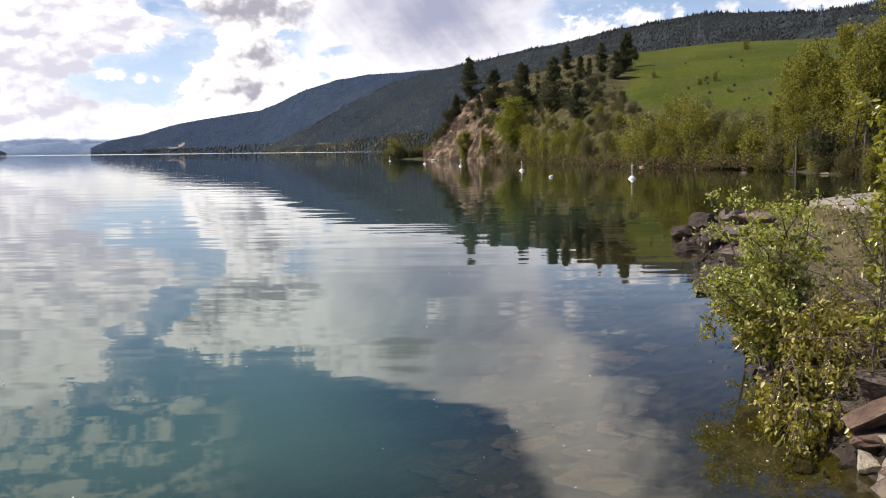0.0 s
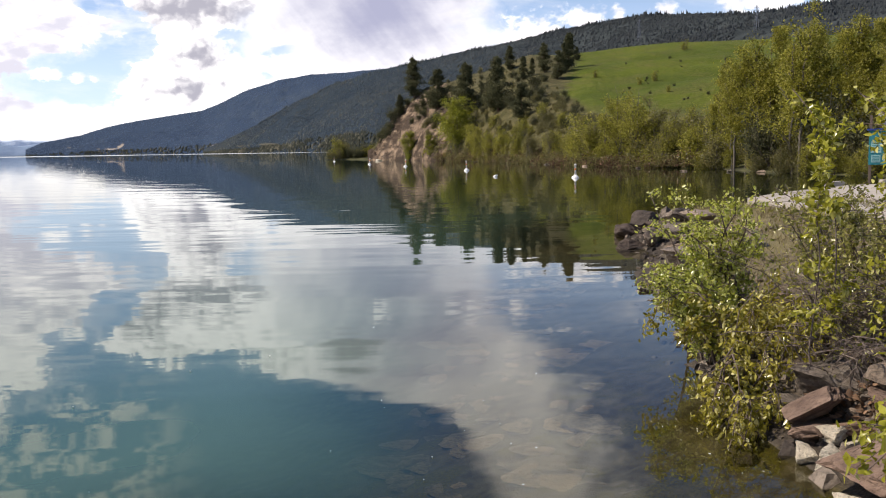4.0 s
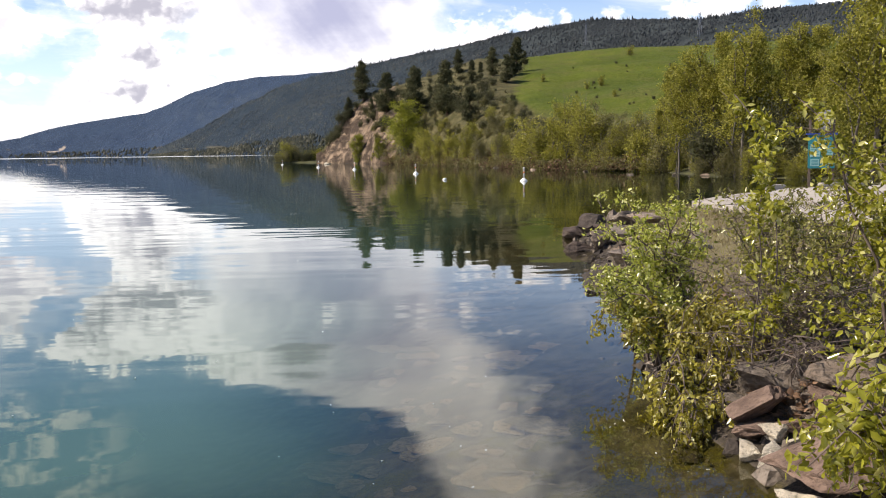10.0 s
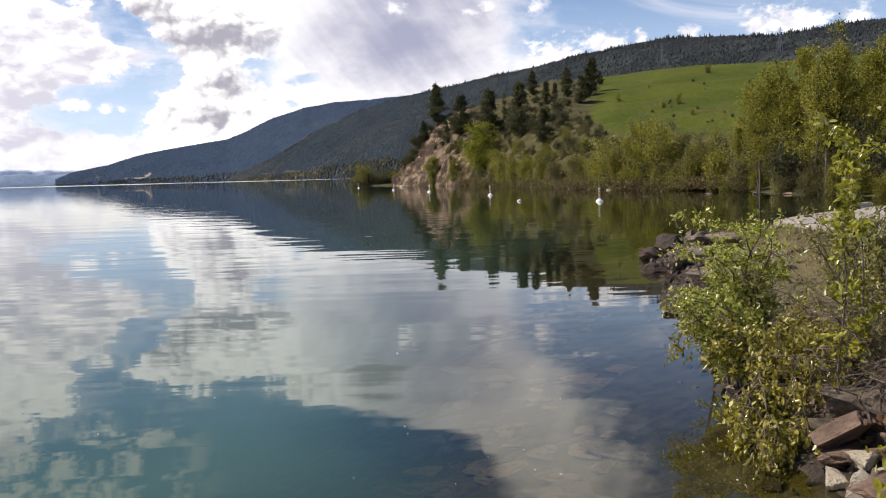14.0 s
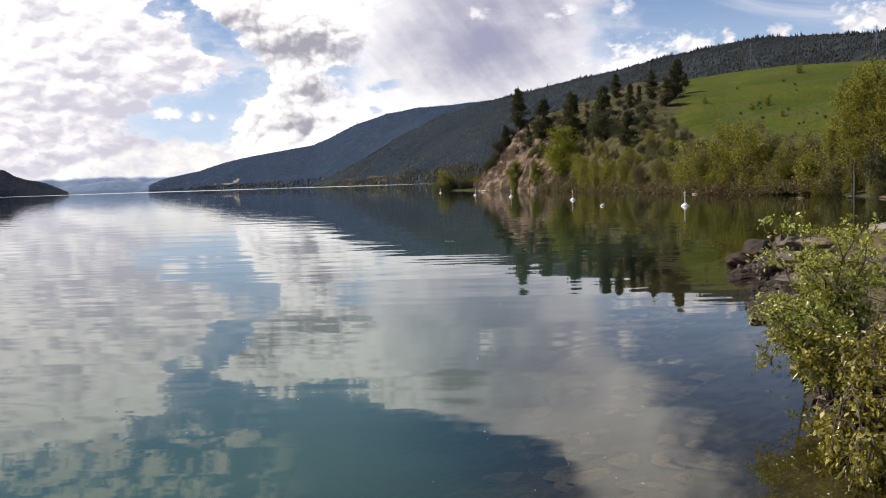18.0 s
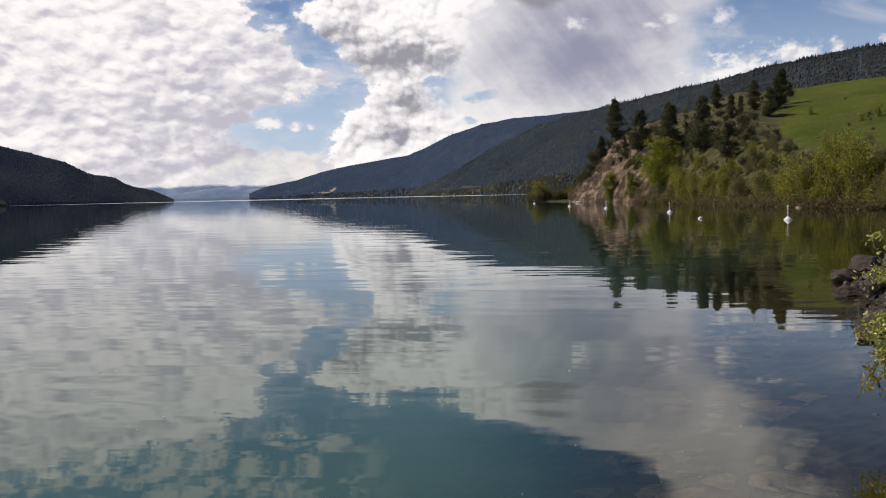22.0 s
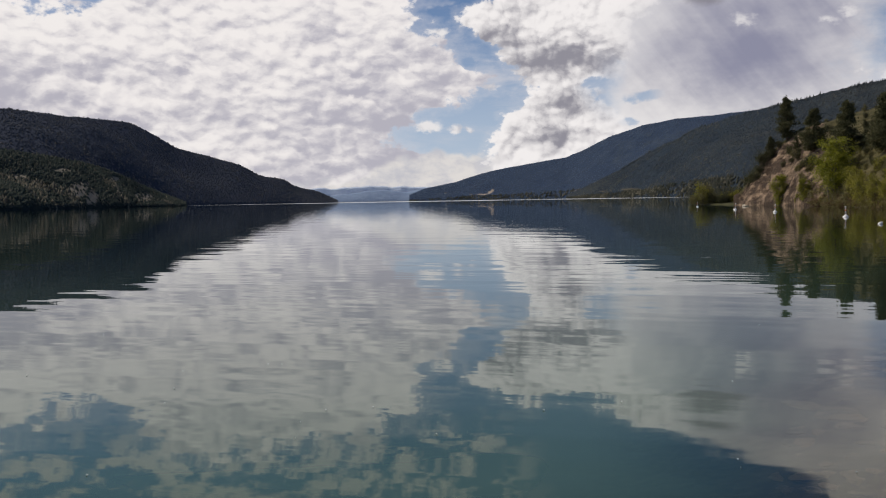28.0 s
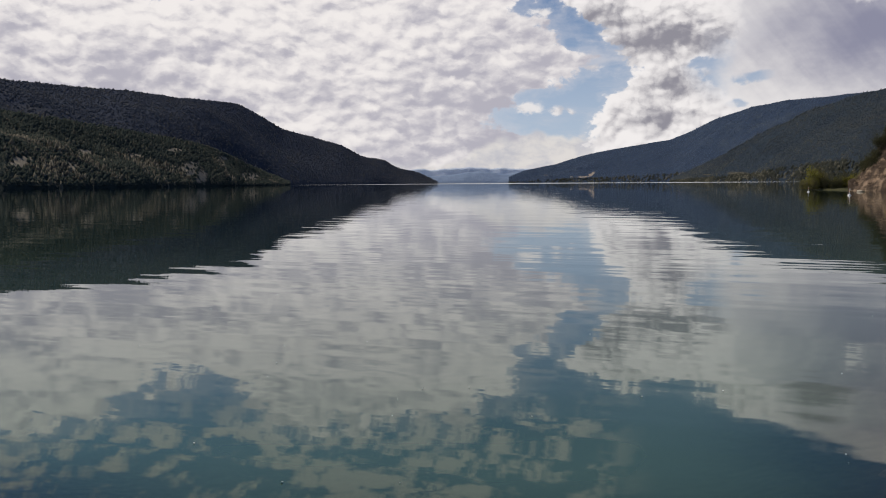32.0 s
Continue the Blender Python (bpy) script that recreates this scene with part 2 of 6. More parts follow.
    # small bright heaps along the ridge and under the veil
    puffs = union(pa, pe, ((9.3, 7.0, 3.6, 1.25), (11.7, 7.7, 1.8, 1.1), (13.9, 7.9, 0.75, 0.7), (16.9, 8.1, 1.2, 0.55), (22.4, 8.3, 3.0, 1.2), (26.2, 8.4, 1.0, 0.9), (29.5, 8.4, 1.6, 0.9), (-20.3, 4.55, 0.95, 0.4), (-18.5, 4.5, 0.6, 0.35), (-17.6, 4.45, 0.4, 0.28), (-16.2, 7.0, 0.7, 0.4), (-19.6, 10.4, 0.9, 0.3)))
    puffs = add(puffs, add(mul(sub(here, 0.72), 1.2), add(mul(fine, 1.9), mul(tiny, 1.3))))
    col = n.mix(mul(n.step(puffs, -0.05, 0.75), 0.94), col, n.mix(n.step(add(relief, mul(broad, 0.6)), -0.22, 0.08), (8.2, 8.1, 8.4), (11.6, 11.4, 11.2)))

    wisps = union(pa, pe, ((-1.1, 10.3, 0.85, 0.42), (3.5, 9.95, 0.85, 0.36), (4.6, 10.35, 0.65, 0.42), (7.7, 10.25, 0.9, 0.7), (10.6, 11.1, 1.2, 0.35)))
    col = n.mix(mul(n.step(add(wisps, add(mul(fine, 2.2), mul(tiny, 1.4))), -0.05, 1.0), 0.8), col, (10.6, 10.4, 10.4))

    back = n.add("ShaderNodeBackground")
    n.put(back.inputs[0], col)
    back.inputs[1].default_value = 0.1
    n.put(n.add("ShaderNodeOutputWorld").inputs[0], back.outputs[0])


build_sky()
sun = new("sun", bpy.data.lights.new("sun", "SUN"))
sun.data.energy, sun.data.angle, sun.data.color = 4.7, radians(0.53), (1.0, 0.90, 0.77)
_b, _h = radians(SUN_BEARING), radians(SUN_HEIGHT)
sun.matrix_world = look((300 * math.sin(_b) * math.cos(_h), 300 * math.cos(_b) * math.cos(_h), 300 * math.sin(_h)), (0, 0, 0))

# Materials ---------------------------------------------------------------
def material(name, build):
    m = bpy.data.materials.new(name)
    m.use_nodes = True
    n = Nodes(m.node_tree)
    n.put(n.add("ShaderNodeOutputMaterial").inputs[0], build(n))
    return m


def place(n):
    return n.add("ShaderNodeNewGeometry").outputs["Position"]


def bump(n, height, strength=0.5, distance=0.02):
    b = n.add("ShaderNodeBump")
    n.put(b.inputs["Height"], height)
    b.inputs["Strength"].default_value, b.inputs["Distance"].default_value = strength, distance
    return b.outputs[0]


def surface(n, colour, rough=0.85, normal=None, metal=0.0, gloss=0.3):
    p = n.add("ShaderNodeBsdfPrincipled")
    n.put(p.inputs["Base Color"], (*colour, 1.0) if isinstance(colour, tuple) else colour)
    n.put(p.inputs["Roughness"], rough)
    p.inputs["Metallic"].default_value = metal
    p.inputs["Specular IOR Level"].default_value = gloss
    if normal is not None:
        n.put(p.inputs["Normal"], normal)
    return p.outputs[0]


def local(n):
    return n.add("ShaderNodeTexCoord").outputs["Object"]


def chance(n):
    return n.add("ShaderNodeObjectInfo").outputs["Random"]


def island(n):
    return n.add("ShaderNodeNewGeometry").outputs["Random Per Island"]


def attribute(n, name):
    return n.add("ShaderNodeAttribute", attribute_name=name).outputs["Fac"]


def plain(name, colour, rough=0.7, metal=0.0, vary=0.25, scale=8.0, relief=0.15):
    def build(n):
        p = local(n)
        v = n.noise(p, scale, 5.0, 0.6)
        w = n.noise(p, scale * 0.17, 3.0, 0.5)
        dark = tuple(c * (1 - vary) for c in colour)
        light = tuple(min(1.0, c * (1 + vary)) for c in colour)
        c = n.mix(n.math("ADD", n.math("MULTIPLY", v, 0.6), n.math("MULTIPLY", w, 0.4)), dark, light)
        return surface(n, c, rough, bump(n, v, relief), metal)
    return material(name, build)


def leaf_material(name, dark, light, tip, clear=0.45, rough=0.45, gloss=0.5):
    def build(n):
        r = island(n)
        o = chance(n)
        c = n.mix(n.step(r, 0.05, 0.8), dark, light)
        c = n.mix(n.math("MULTIPLY", n.step(r, 0.72, 1.0), 0.7), c, tip)
        c = n.mix(n.math("MULTIPLY", o, 0.35), c, tuple(v * 0.72 for v in dark))
        p = surface(n, c, rough, gloss=gloss)
        t = n.add("ShaderNodeBsdfTranslucent")
        n.put(t.inputs[0], c)
        m = n.add("ShaderNodeMixShader")
        m.inputs[0].default_value = clear
        n.put(m.inputs[1], p), n.put(m.inputs[2], t.outputs[0])
        return m.outputs[0]
    return material(name, build)


def canopy_material(name, dark, light, tip, near=None):
    """Matt far foliage, lit from both sides. near: its colour where the slope comes close, with less haze painted in.
    """
    def build(n):
        r = island(n)
        big = n.noise(place(n), 0.006, 4.0, 0.6)
        c = n.mix(n.math("ADD", n.math("MULTIPLY", r, 0.22), n.math("MULTIPLY", n.step(big, 0.3, 0.7), 0.78)), dark, light)
        c = n.mix(n.math("MULTIPLY", n.step(n.math("ADD", r, n.math("MULTIPLY", big, 0.5)), 1.0, 1.25), 0.8), c, tip)
        # painted haze: full tint in the west, fading to the near colour eastward
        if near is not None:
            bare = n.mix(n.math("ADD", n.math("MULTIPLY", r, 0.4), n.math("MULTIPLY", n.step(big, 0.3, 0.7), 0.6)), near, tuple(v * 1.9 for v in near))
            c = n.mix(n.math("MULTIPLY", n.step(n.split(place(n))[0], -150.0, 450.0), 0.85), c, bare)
        d, t = n.add("ShaderNodeBsdfDiffuse"), n.add("ShaderNodeBsdfTranslucent")
        n.put(d.inputs[0], c), n.put(t.inputs[0], c)
        m = n.add("ShaderNodeMixShader")
        m.inputs[0].default_value = 0.5
        n.put(m.inputs[1], d.outputs[0]), n.put(m.inputs[2], t.outputs[0])
        return m.outputs[0]
    return material(name, build)


def bark_material(name, dark, light):
    def build(n):
        p = n.scaled(local(n), (1, 1, 0.25))
        v = n.noise(p, 18.0, 5.0, 0.65)
        c = n.mix(n.step(v, 0.3, 0.7), dark, light)
        return surface(n, c, 0.9, bump(n, v, 0.6, 0.02))
    return material(name, build)


def rock_material(name, dark, light, warm):
    def build(n):
        p = local(n)
        o = chance(n)
        q = n.add("ShaderNodeVectorMath", operation="ADD")
        n.put(q.inputs[0], p)
        n.put(q.inputs[1], n.vec(n.math("MULTIPLY", o, 50.0), o, 0.0))
        p = q.outputs[0]
        a = n.noise(p, 1.6, 5.0, 0.6, 0.4)
        b = n.noise(p, 9.0, 6.0, 0.7)
        c = n.mix(n.step(a, 0.3, 0.7), dark, light)
        c = n.mix(n.math("MULTIPLY", n.step(n.math("ADD", n.math("MULTIPLY", o, 0.6), n.math("MULTIPLY", b, 0.4)), 0.35, 0.75), 0.75), c, warm)
        speck = n.step(n.noise(p, 32.0, 3.0, 0.7), 0.58, 0.72)
        c = n.mix(n.math("MULTIPLY", speck, 0.3), c, tuple(v * 1.5 for v in light))
        c = n.mix(n.math("MULTIPLY", n.step(b, 0.52, 0.38), 0.5), c, tuple(v * 0.45 for v in dark))
        return surface(n, c, 0.85, bump(n, n.math("ADD", b, n.math("MULTIPLY", a, 0.5)), 0.8, 0.05))
    return material(name, build)


def water_build(n):
    p = place(n)
    swell = n.noise(n.scaled(p, (0.30, 1.0, 1.0)), 0.5, 2.0, 0.5)
    small = n.noise(n.scaled(p, (0.45, 1.0, 1.0)), 2.2, 2.0, 0.5)
    gust = n.step(n.noise(n.scaled(p, (0.02, 0.06, 1.0)), 1.0, 3.0, 0.5), 0.5, 0.68)
    h = n.math("ADD", swell, n.math("MULTIPLY", small, n.math("ADD", 0.08, n.math("MULTIPLY", gust, 0.10))))
    nrm = bump(n, h, 1.0, 0.013)
    shallow = attribute(n, "shallow")
    murk = n.step(n.math("ADD", shallow, n.math("MULTIPLY", n.math("SUBTRACT", n.noise(p, 0.5, 3.0, 0.5), 0.5), 0.3)), 0.95, 0.25)
    clear = n.add("ShaderNodeBsdfTransparent")
    clear.inputs[0].default_value = (0.66, 0.66, 0.50, 1)
    deep = n.add("ShaderNodeBsdfDiffuse")
    tone = n.noise(p, 0.05, 3.0, 0.5)
    # body colour painted darker offshore, so slopes mirrored at grazing view stay dark
    n.put(deep.inputs[0], n.mix(attribute(n, "weedy"), n.mix(attribute(n, "inshore_tone"), n.mix(tone, (0.008, 0.019, 0.017), (0.012, 0.024, 0.021)), n.mix(tone, (0.062, 0.116, 0.082), (0.070, 0.126, 0.089))), n.mix(tone, (0.012, 0.018, 0.007), (0.018, 0.022, 0.009))))
    body = n.add("ShaderNodeMixShader")
    n.put(body.inputs[0], murk), n.put(body.inputs[1], clear.outputs[0]), n.put(body.inputs[2], deep.outputs[0])
    gloss = n.add("ShaderNodeBsdfGlossy")
    gloss.inputs["Roughness"].default_value = 0.006
    gloss.inputs[0].default_value = (0.935, 0.95, 0.95, 1)
    n.put(gloss.inputs["Normal"], nrm)
    fres = n.add("ShaderNodeFresnel")
    fres.inputs[0].default_value = 1.333
    n.put(fres.inputs[1], nrm)
    m = n.add("ShaderNodeMixShader")
    n.put(m.inputs[0], fres.outputs[0]), n.put(m.inputs[1], body.outputs[0]), n.put(m.inputs[2], gloss.outputs[0])
    # wind-ruffled water far down the lake, its sky sheen painted as pale diffuse colour
    ruffle_sheen = n.add("ShaderNodeBsdfDiffuse")
    ruffle_sheen.inputs[0].default_value = (0.62, 0.66, 0.68, 1)
    out = n.add("ShaderNodeMixShader")
    n.put(out.inputs[0], n.math("MULTIPLY", n.step(n.split(p)[1], 1450.0, 1700.0), n.step(n.noise(n.scaled(p, (0.004, 0.0012, 1.0)), 1.0, 3.0, 0.5), 0.36, 0.5)))
    n.put(out.inputs[1], m.outputs[0]), n.put(out.inputs[2], ruffle_sheen.outputs[0])
    return out.outputs[0]


def ground_build(n):
    p = place(n)
    a = n.noise(p, 0.35, 4.0, 0.55)
    b = n.noise(p, 6.0, 6.0, 0.7)
    g = n.noise(p, 40.0, 3.0, 0.7)
    soil = n.mix(n.step(b, 0.3, 0.7), (0.060, 0.046, 0.032), (0.15, 0.116, 0.076))
    dry = n.mix(n.step(g, 0.35, 0.65), (0.10, 0.086, 0.036), (0.205, 0.168, 0.078))
    c = n.mix(n.math("MULTIPLY", n.step(a, 0.42, 0.6), n.step(n.split(p)[1], 9.5, 13.0)), soil, dry)
    bed = n.mix(n.step(b, 0.35, 0.65), (0.044, 0.036, 0.025), (0.105, 0.088, 0.064))
    weed = n.noise(p, 2.2, 4.0, 0.6, 0.3)
    bed = n.mix(n.math("MULTIPLY", n.step(weed, 0.48, 0.6), n.step(n.split(p)[1], 10.0, 7.5)), bed, n.mix(n.step(g, 0.3, 0.7), (0.030, 0.027, 0.006), (0.115, 0.095, 0.012)))
    wild = n.mix(n.step(a, 0.35, 0.65), (0.03, 0.032, 0.012), (0.07, 0.07, 0.025))
    c = n.mix(attribute(n, "wild"), c, wild)
    c = n.mix(n.math("MULTIPLY", n.step(n.math("ADD", n.split(p)[2], n.math("MULTIPLY", b, 0.1)), 0.24, 0.10), n.math("SUBTRACT", 1.0, attribute(n, "wild"))), c, n.mix(n.step(g, 0.35, 0.65), (0.022, 0.017, 0.012), (0.062, 0.048, 0.034)))
    under = n.step(n.split(p)[2], 0.04, -0.04)
    c = n.mix(under, c, bed)
    return surface(n, c, 0.92, bump(n, n.math("ADD", b, n.math("MULTIPLY", g, 0.5)), 0.7, 0.05))


def hill_build(n):
    p = place(n)
    bare, field = attribute(n, "bare"), attribute(n, "field")
    a = n.noise(p, 0.06, 5.0, 0.6)
    b = n.noise(p, 0.5, 6.0, 0.65)
    g = n.noise(p, 2.4, 4.0, 0.7)
    scrub = n.mix(n.step(b, 0.35, 0.65), (0.048, 0.047, 0.018), (0.112, 0.096, 0.043))
    green = n.mix(n.step(n.math("ADD", n.math("MULTIPLY", a, 0.45), n.math("MULTIPLY", g, 0.55)), 0.34, 0.66), (0.044, 0.064, 0.005), (0.102, 0.122, 0.011))
    green = n.mix(n.math("MULTIPLY", n.step(n.math("ADD", n.math("MULTIPLY", b, 0.6), n.math("MULTIPLY", a, 0.4)), 0.52, 0.66), 0.55), green, (0.14, 0.125, 0.035))
    w = n.noise(p, 0.17, 6.0, 0.7)
    weeds = n.step(n.math("ADD", w, n.math("MULTIPLY", n.math("SUBTRACT", g, 0.5), 0.5)), 0.50, 0.62)
    green = n.mix(n.math("MULTIPLY", weeds, 0.6), green, n.mix(n.step(g, 0.35, 0.65), (0.052, 0.056, 0.014), (0.118, 0.112, 0.032)))
    c = n.mix(n.step(n.math("ADD", field, n.math("MULTIPLY", n.math("SUBTRACT", w, 0.5), 1.3)), 0.3, 0.8), scrub, green)
    gully = n.noise(n.scaled(p, (1, 1, 0.6)), 0.5, 8.0, 0.74, 0.4)
    strata = n.noise(n.scaled(p, (0.12, 0.12, 1.0)), 0.9, 5.0, 0.7, 0.5)
    cells = n.add("ShaderNodeTexVoronoi")
    cells.inputs["Scale"].default_value = 0.55
    warped = n.add("ShaderNodeVectorMath", operation="ADD")
    n.put(warped.inputs[0], n.scaled(p, (1, 1, 0.8))), n.put(warped.inputs[1], n.vec(n.math("MULTIPLY", gully, 3.0), n.math("MULTIPLY", strata, 3.0), 0.0))
    n.put(cells.inputs["Vector"], warped.outputs[0])
    facet = cells.outputs["Distance"]
    gully = n.math("ADD", n.math("MULTIPLY", gully, 0.7), n.math("MULTIPLY", n.math("SUBTRACT", 0.8, facet), 0.3))
    rock = n.mix(n.step(n.math("ADD", n.math("MULTIPLY", gully, 0.65), n.math("MULTIPLY", strata, 0.35)), 0.40, 0.58), (0.060, 0.043, 0.031), (0.31, 0.228, 0.155))
    c = n.mix(n.step(n.math("ADD", bare, n.math("MULTIPLY", n.math("SUBTRACT", b, 0.5), 0.9)), 0.42, 0.58), c, rock)
    return surface(n, c, 0.95, bump(n, n.math("ADD", n.math("ADD", b, n.math("MULTIPLY", g, 0.3)), n.math("MULTIPLY", n.math("MULTIPLY", gully, bare), 2.0)), 1.0, 0.55), gloss=0.15)


def slope_material(name, dark, light, pale, far, bare=(0.34, 0.29, 0.235), near=None):
    """Wooded mountain ground, with open patches. near: its colour where less haze is painted in."""
    def build(n):
        p = place(n)
        a = n.noise(p, 0.0022, 5.0, 0.6)
        b = n.noise(p, 0.03, 6.0, 0.7)
        c = n.mix(n.step(b, 0.3, 0.7), dark, light)
        c = n.mix(n.math("MULTIPLY", n.step(n.math("ADD", n.math("MULTIPLY", a, 0.6), n.math("MULTIPLY", b, 0.4)), 0.54, 0.68), far), c, pale)
        # haze painted into the ground too, thinner as x grows
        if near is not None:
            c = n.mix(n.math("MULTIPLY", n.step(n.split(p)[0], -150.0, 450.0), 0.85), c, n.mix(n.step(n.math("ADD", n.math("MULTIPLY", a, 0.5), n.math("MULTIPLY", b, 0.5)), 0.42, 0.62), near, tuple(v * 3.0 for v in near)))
        crack = n.noise(n.scaled(p, (1.0, 1.0, 0.45)), 0.11, 5.0, 0.7, 0.5)
        torn = n.math("ADD", n.math("MULTIPLY", n.math("SUBTRACT", b, 0.5), 1.6), n.math("MULTIPLY", n.math("SUBTRACT", crack, 0.5), 2.2))
        c = n.mix(n.step(n.math("ADD", n.math("MULTIPLY", attribute(n, "open"), 0.9), n.math("MULTIPLY", torn, n.step(attribute(n, "open"), 0.0, 0.3))), 0.45, 0.9), c, bare)
        d = n.add("ShaderNodeBsdfDiffuse")
        n.put(d.inputs[0], c), n.put(d.inputs[2], bump(n, b, 1.0, 6.0))
        return d.outputs[0]
    return material(name, build)


def concrete_build(n):
    p = place(n)
    a = n.noise(p, 0.5, 4.0, 0.6)
    b = n.noise(p, 14.0, 5.0, 0.7)
    c = n.mix(n.step(a, 0.3, 0.7), (0.285, 0.255, 0.215), (0.40, 0.36, 0.305))
    c = n.mix(n.math("MULTIPLY", n.step(b, 0.5, 0.7), 0.3), c, (0.21, 0.19, 0.16))
    return surface(n, c, 0.9, bump(n, b, 0.3, 0.01))


M_WATER = material("lake_water", water_build)
M_GROUND = material("stony_ground", ground_build)
M_HILL = material("hillside", hill_build)
M_CONCRETE = material("concrete", concrete_build)
# aerial haze is put into the base colour of the far slope
M_FAR = slope_material("hazed_far_slope", (0.032, 0.050, 0.086), (0.043, 0.063, 0.098), (0.068, 0.088, 0.108), 0.7)
# base colour carries the haze; the last colour is the clearer near end
M_MID = slope_material("haze_tinted_slope", (0.024, 0.036, 0.052), (0.034, 0.046, 0.058), (0.070, 0.074, 0.066), 0.6, (0.10, 0.094, 0.070), (0.019, 0.022, 0.022))
# mountain in shade, its colour raised to blue-grey as painted haze
M_LEFT = slope_material("hazed_shaded_slope", (0.044, 0.053, 0.074), (0.056, 0.064, 0.082), (0.085, 0.088, 0.09), 0.7)
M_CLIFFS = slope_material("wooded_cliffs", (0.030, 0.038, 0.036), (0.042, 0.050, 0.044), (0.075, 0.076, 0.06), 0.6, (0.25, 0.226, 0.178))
# hills and snow range take the blue of the haze as base colour
M_BLUE = slope_material("haze_blue_hills", (0.20, 0.27, 0.38), (0.24, 0.31, 0.42), (0.27, 0.34, 0.43), 0.4)
M_SNOW = slope_material("hazed_snow_range", (0.48, 0.57, 0.70), (0.60, 0.68, 0.78), (0.85, 0.88, 0.92), 0.9)
M_NEEDLE = leaf_material("pine_needles", (0.066, 0.072, 0.036), (0.120, 0.122, 0.062), (0.17, 0.155, 0.08), 0.4, 0.8, 0.1)
# trees tinted with haze, except where the slope comes near
M_FARTREE = canopy_material("haze_tinted_conifers", (0.086, 0.116, 0.148), (0.148, 0.176, 0.186), (0.25, 0.24, 0.19), (0.052, 0.058, 0.062))
# conifers of the far mountain, with blue haze painted into the colour
M_FARBLUE = canopy_material("haze_blue_conifers", (0.122, 0.175, 0.275), (0.185, 0.240, 0.325), (0.22, 0.26, 0.30))
# same haze lift put into the colour of its conifers
M_SHADETREE = canopy_material("hazed_shaded_conifers", (0.098, 0.114, 0.148), (0.135, 0.148, 0.168), (0.19, 0.185, 0.17))
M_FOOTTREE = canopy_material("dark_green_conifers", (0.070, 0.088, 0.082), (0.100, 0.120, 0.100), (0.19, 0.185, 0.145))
M_PALETREE = canopy_material("pale_leafless_trees", (0.15, 0.145, 0.12), (0.25, 0.235, 0.185), (0.40, 0.37, 0.29))
M_SHORETREE = canopy_material("far_shore_trees", (0.065, 0.075, 0.066), (0.12, 0.122, 0.092), (0.30, 0.28, 0.21))
M_LEAF = leaf_material("cottonwood_leaves", (0.15, 0.15, 0.018), (0.385, 0.365, 0.05), (0.62, 0.57, 0.16), 0.6, 0.5, 0.35)
M_LEAF_DULL = leaf_material("dull_olive_leaves", (0.15, 0.15, 0.032), (0.40, 0.385, 0.090), (0.74, 0.66, 0.30), 0.45, 0.24, 0.7)
M_LEAF_FRESH = leaf_material("pale_fresh_leaves", (0.19, 0.22, 0.025), (0.60, 0.62, 0.11), (0.90, 0.86, 0.44), 0.5, 0.24, 0.7)
M_LEAF_LIME = leaf_material("lime_leaves", (0.17, 0.185, 0.012), (0.30, 0.31, 0.026), (0.46, 0.46, 0.07), 0.55)
M_LEAF_SAGE = leaf_material("sage_leaves", (0.11, 0.105, 0.03), (0.22, 0.20, 0.065), (0.30, 0.27, 0.10), 0.5)
M_LEAF_NEAR = leaf_material("fresh_shrub_leaves", (0.18, 0.185, 0.014), (0.52, 0.50, 0.055), (0.92, 0.86, 0.40), 0.5, 0.2, 0.6)
M_LEAF_OLIVE = leaf_material("olive_shrub_leaves", (0.19, 0.17, 0.020), (0.50, 0.445, 0.065), (0.94, 0.87, 0.46), 0.45, 0.2, 0.75)
M_BARK = bark_material("grey_bark", (0.06, 0.05, 0.042), (0.17, 0.15, 0.125))
M_PINEBARK = bark_material("pine_bark", (0.055, 0.035, 0.025), (0.16, 0.10, 0.065))
M_TWIG = bark_material("dark_twigs", (0.055, 0.042, 0.034), (0.17, 0.13, 0.10))
M_GREYTWIG = bark_material("grey_brown_twigs", (0.07, 0.055, 0.047), (0.19, 0.15, 0.122))
M_ROCK = rock_material("shore_rock", (0.090, 0.073, 0.057), (0.25, 0.205, 0.16), (0.33, 0.245, 0.175))
M_PALEROCK = rock_material("pale_rock", (0.48, 0.42, 0.32), (0.70, 0.63, 0.50), (0.70, 0.60, 0.44))
M_DARKROCK = rock_material("dark_basalt", (0.026, 0.021, 0.017), (0.080, 0.063, 0.050), (0.115, 0.082, 0.062))
M_REDROCK = rock_material("reddish_slab", (0.13, 0.086, 0.064), (0.26, 0.178, 0.130), (0.31, 0.192, 0.128))
M_LITTER = leaf_material("dead_leaves", (0.07, 0.045, 0.028), (0.20, 0.12, 0.07), (0.34, 0.21, 0.13), 0.15, 0.8, 0.2)
M_BUOY = plain("white_buoy_plastic", (0.80, 0.80, 0.78), 0.4, vary=0.06)
M_MAST = plain("dulled_white_mast", (0.55, 0.54, 0.52), 0.5, vary=0.15)
M_ORANGE = plain("orange_band", (0.75, 0.24, 0.05), 0.5, vary=0.1)
M_TEAL = plain("turquoise_painted_panel", (0.025, 0.19, 0.22), 0.5, vary=0.12)
M_NAVY = plain("blue_painted_roof", (0.03, 0.06, 0.25), 0.5, vary=0.15)
M_GREYBOX = plain("grey_metal", (0.36, 0.36, 0.38), 0.5, vary=0.1)
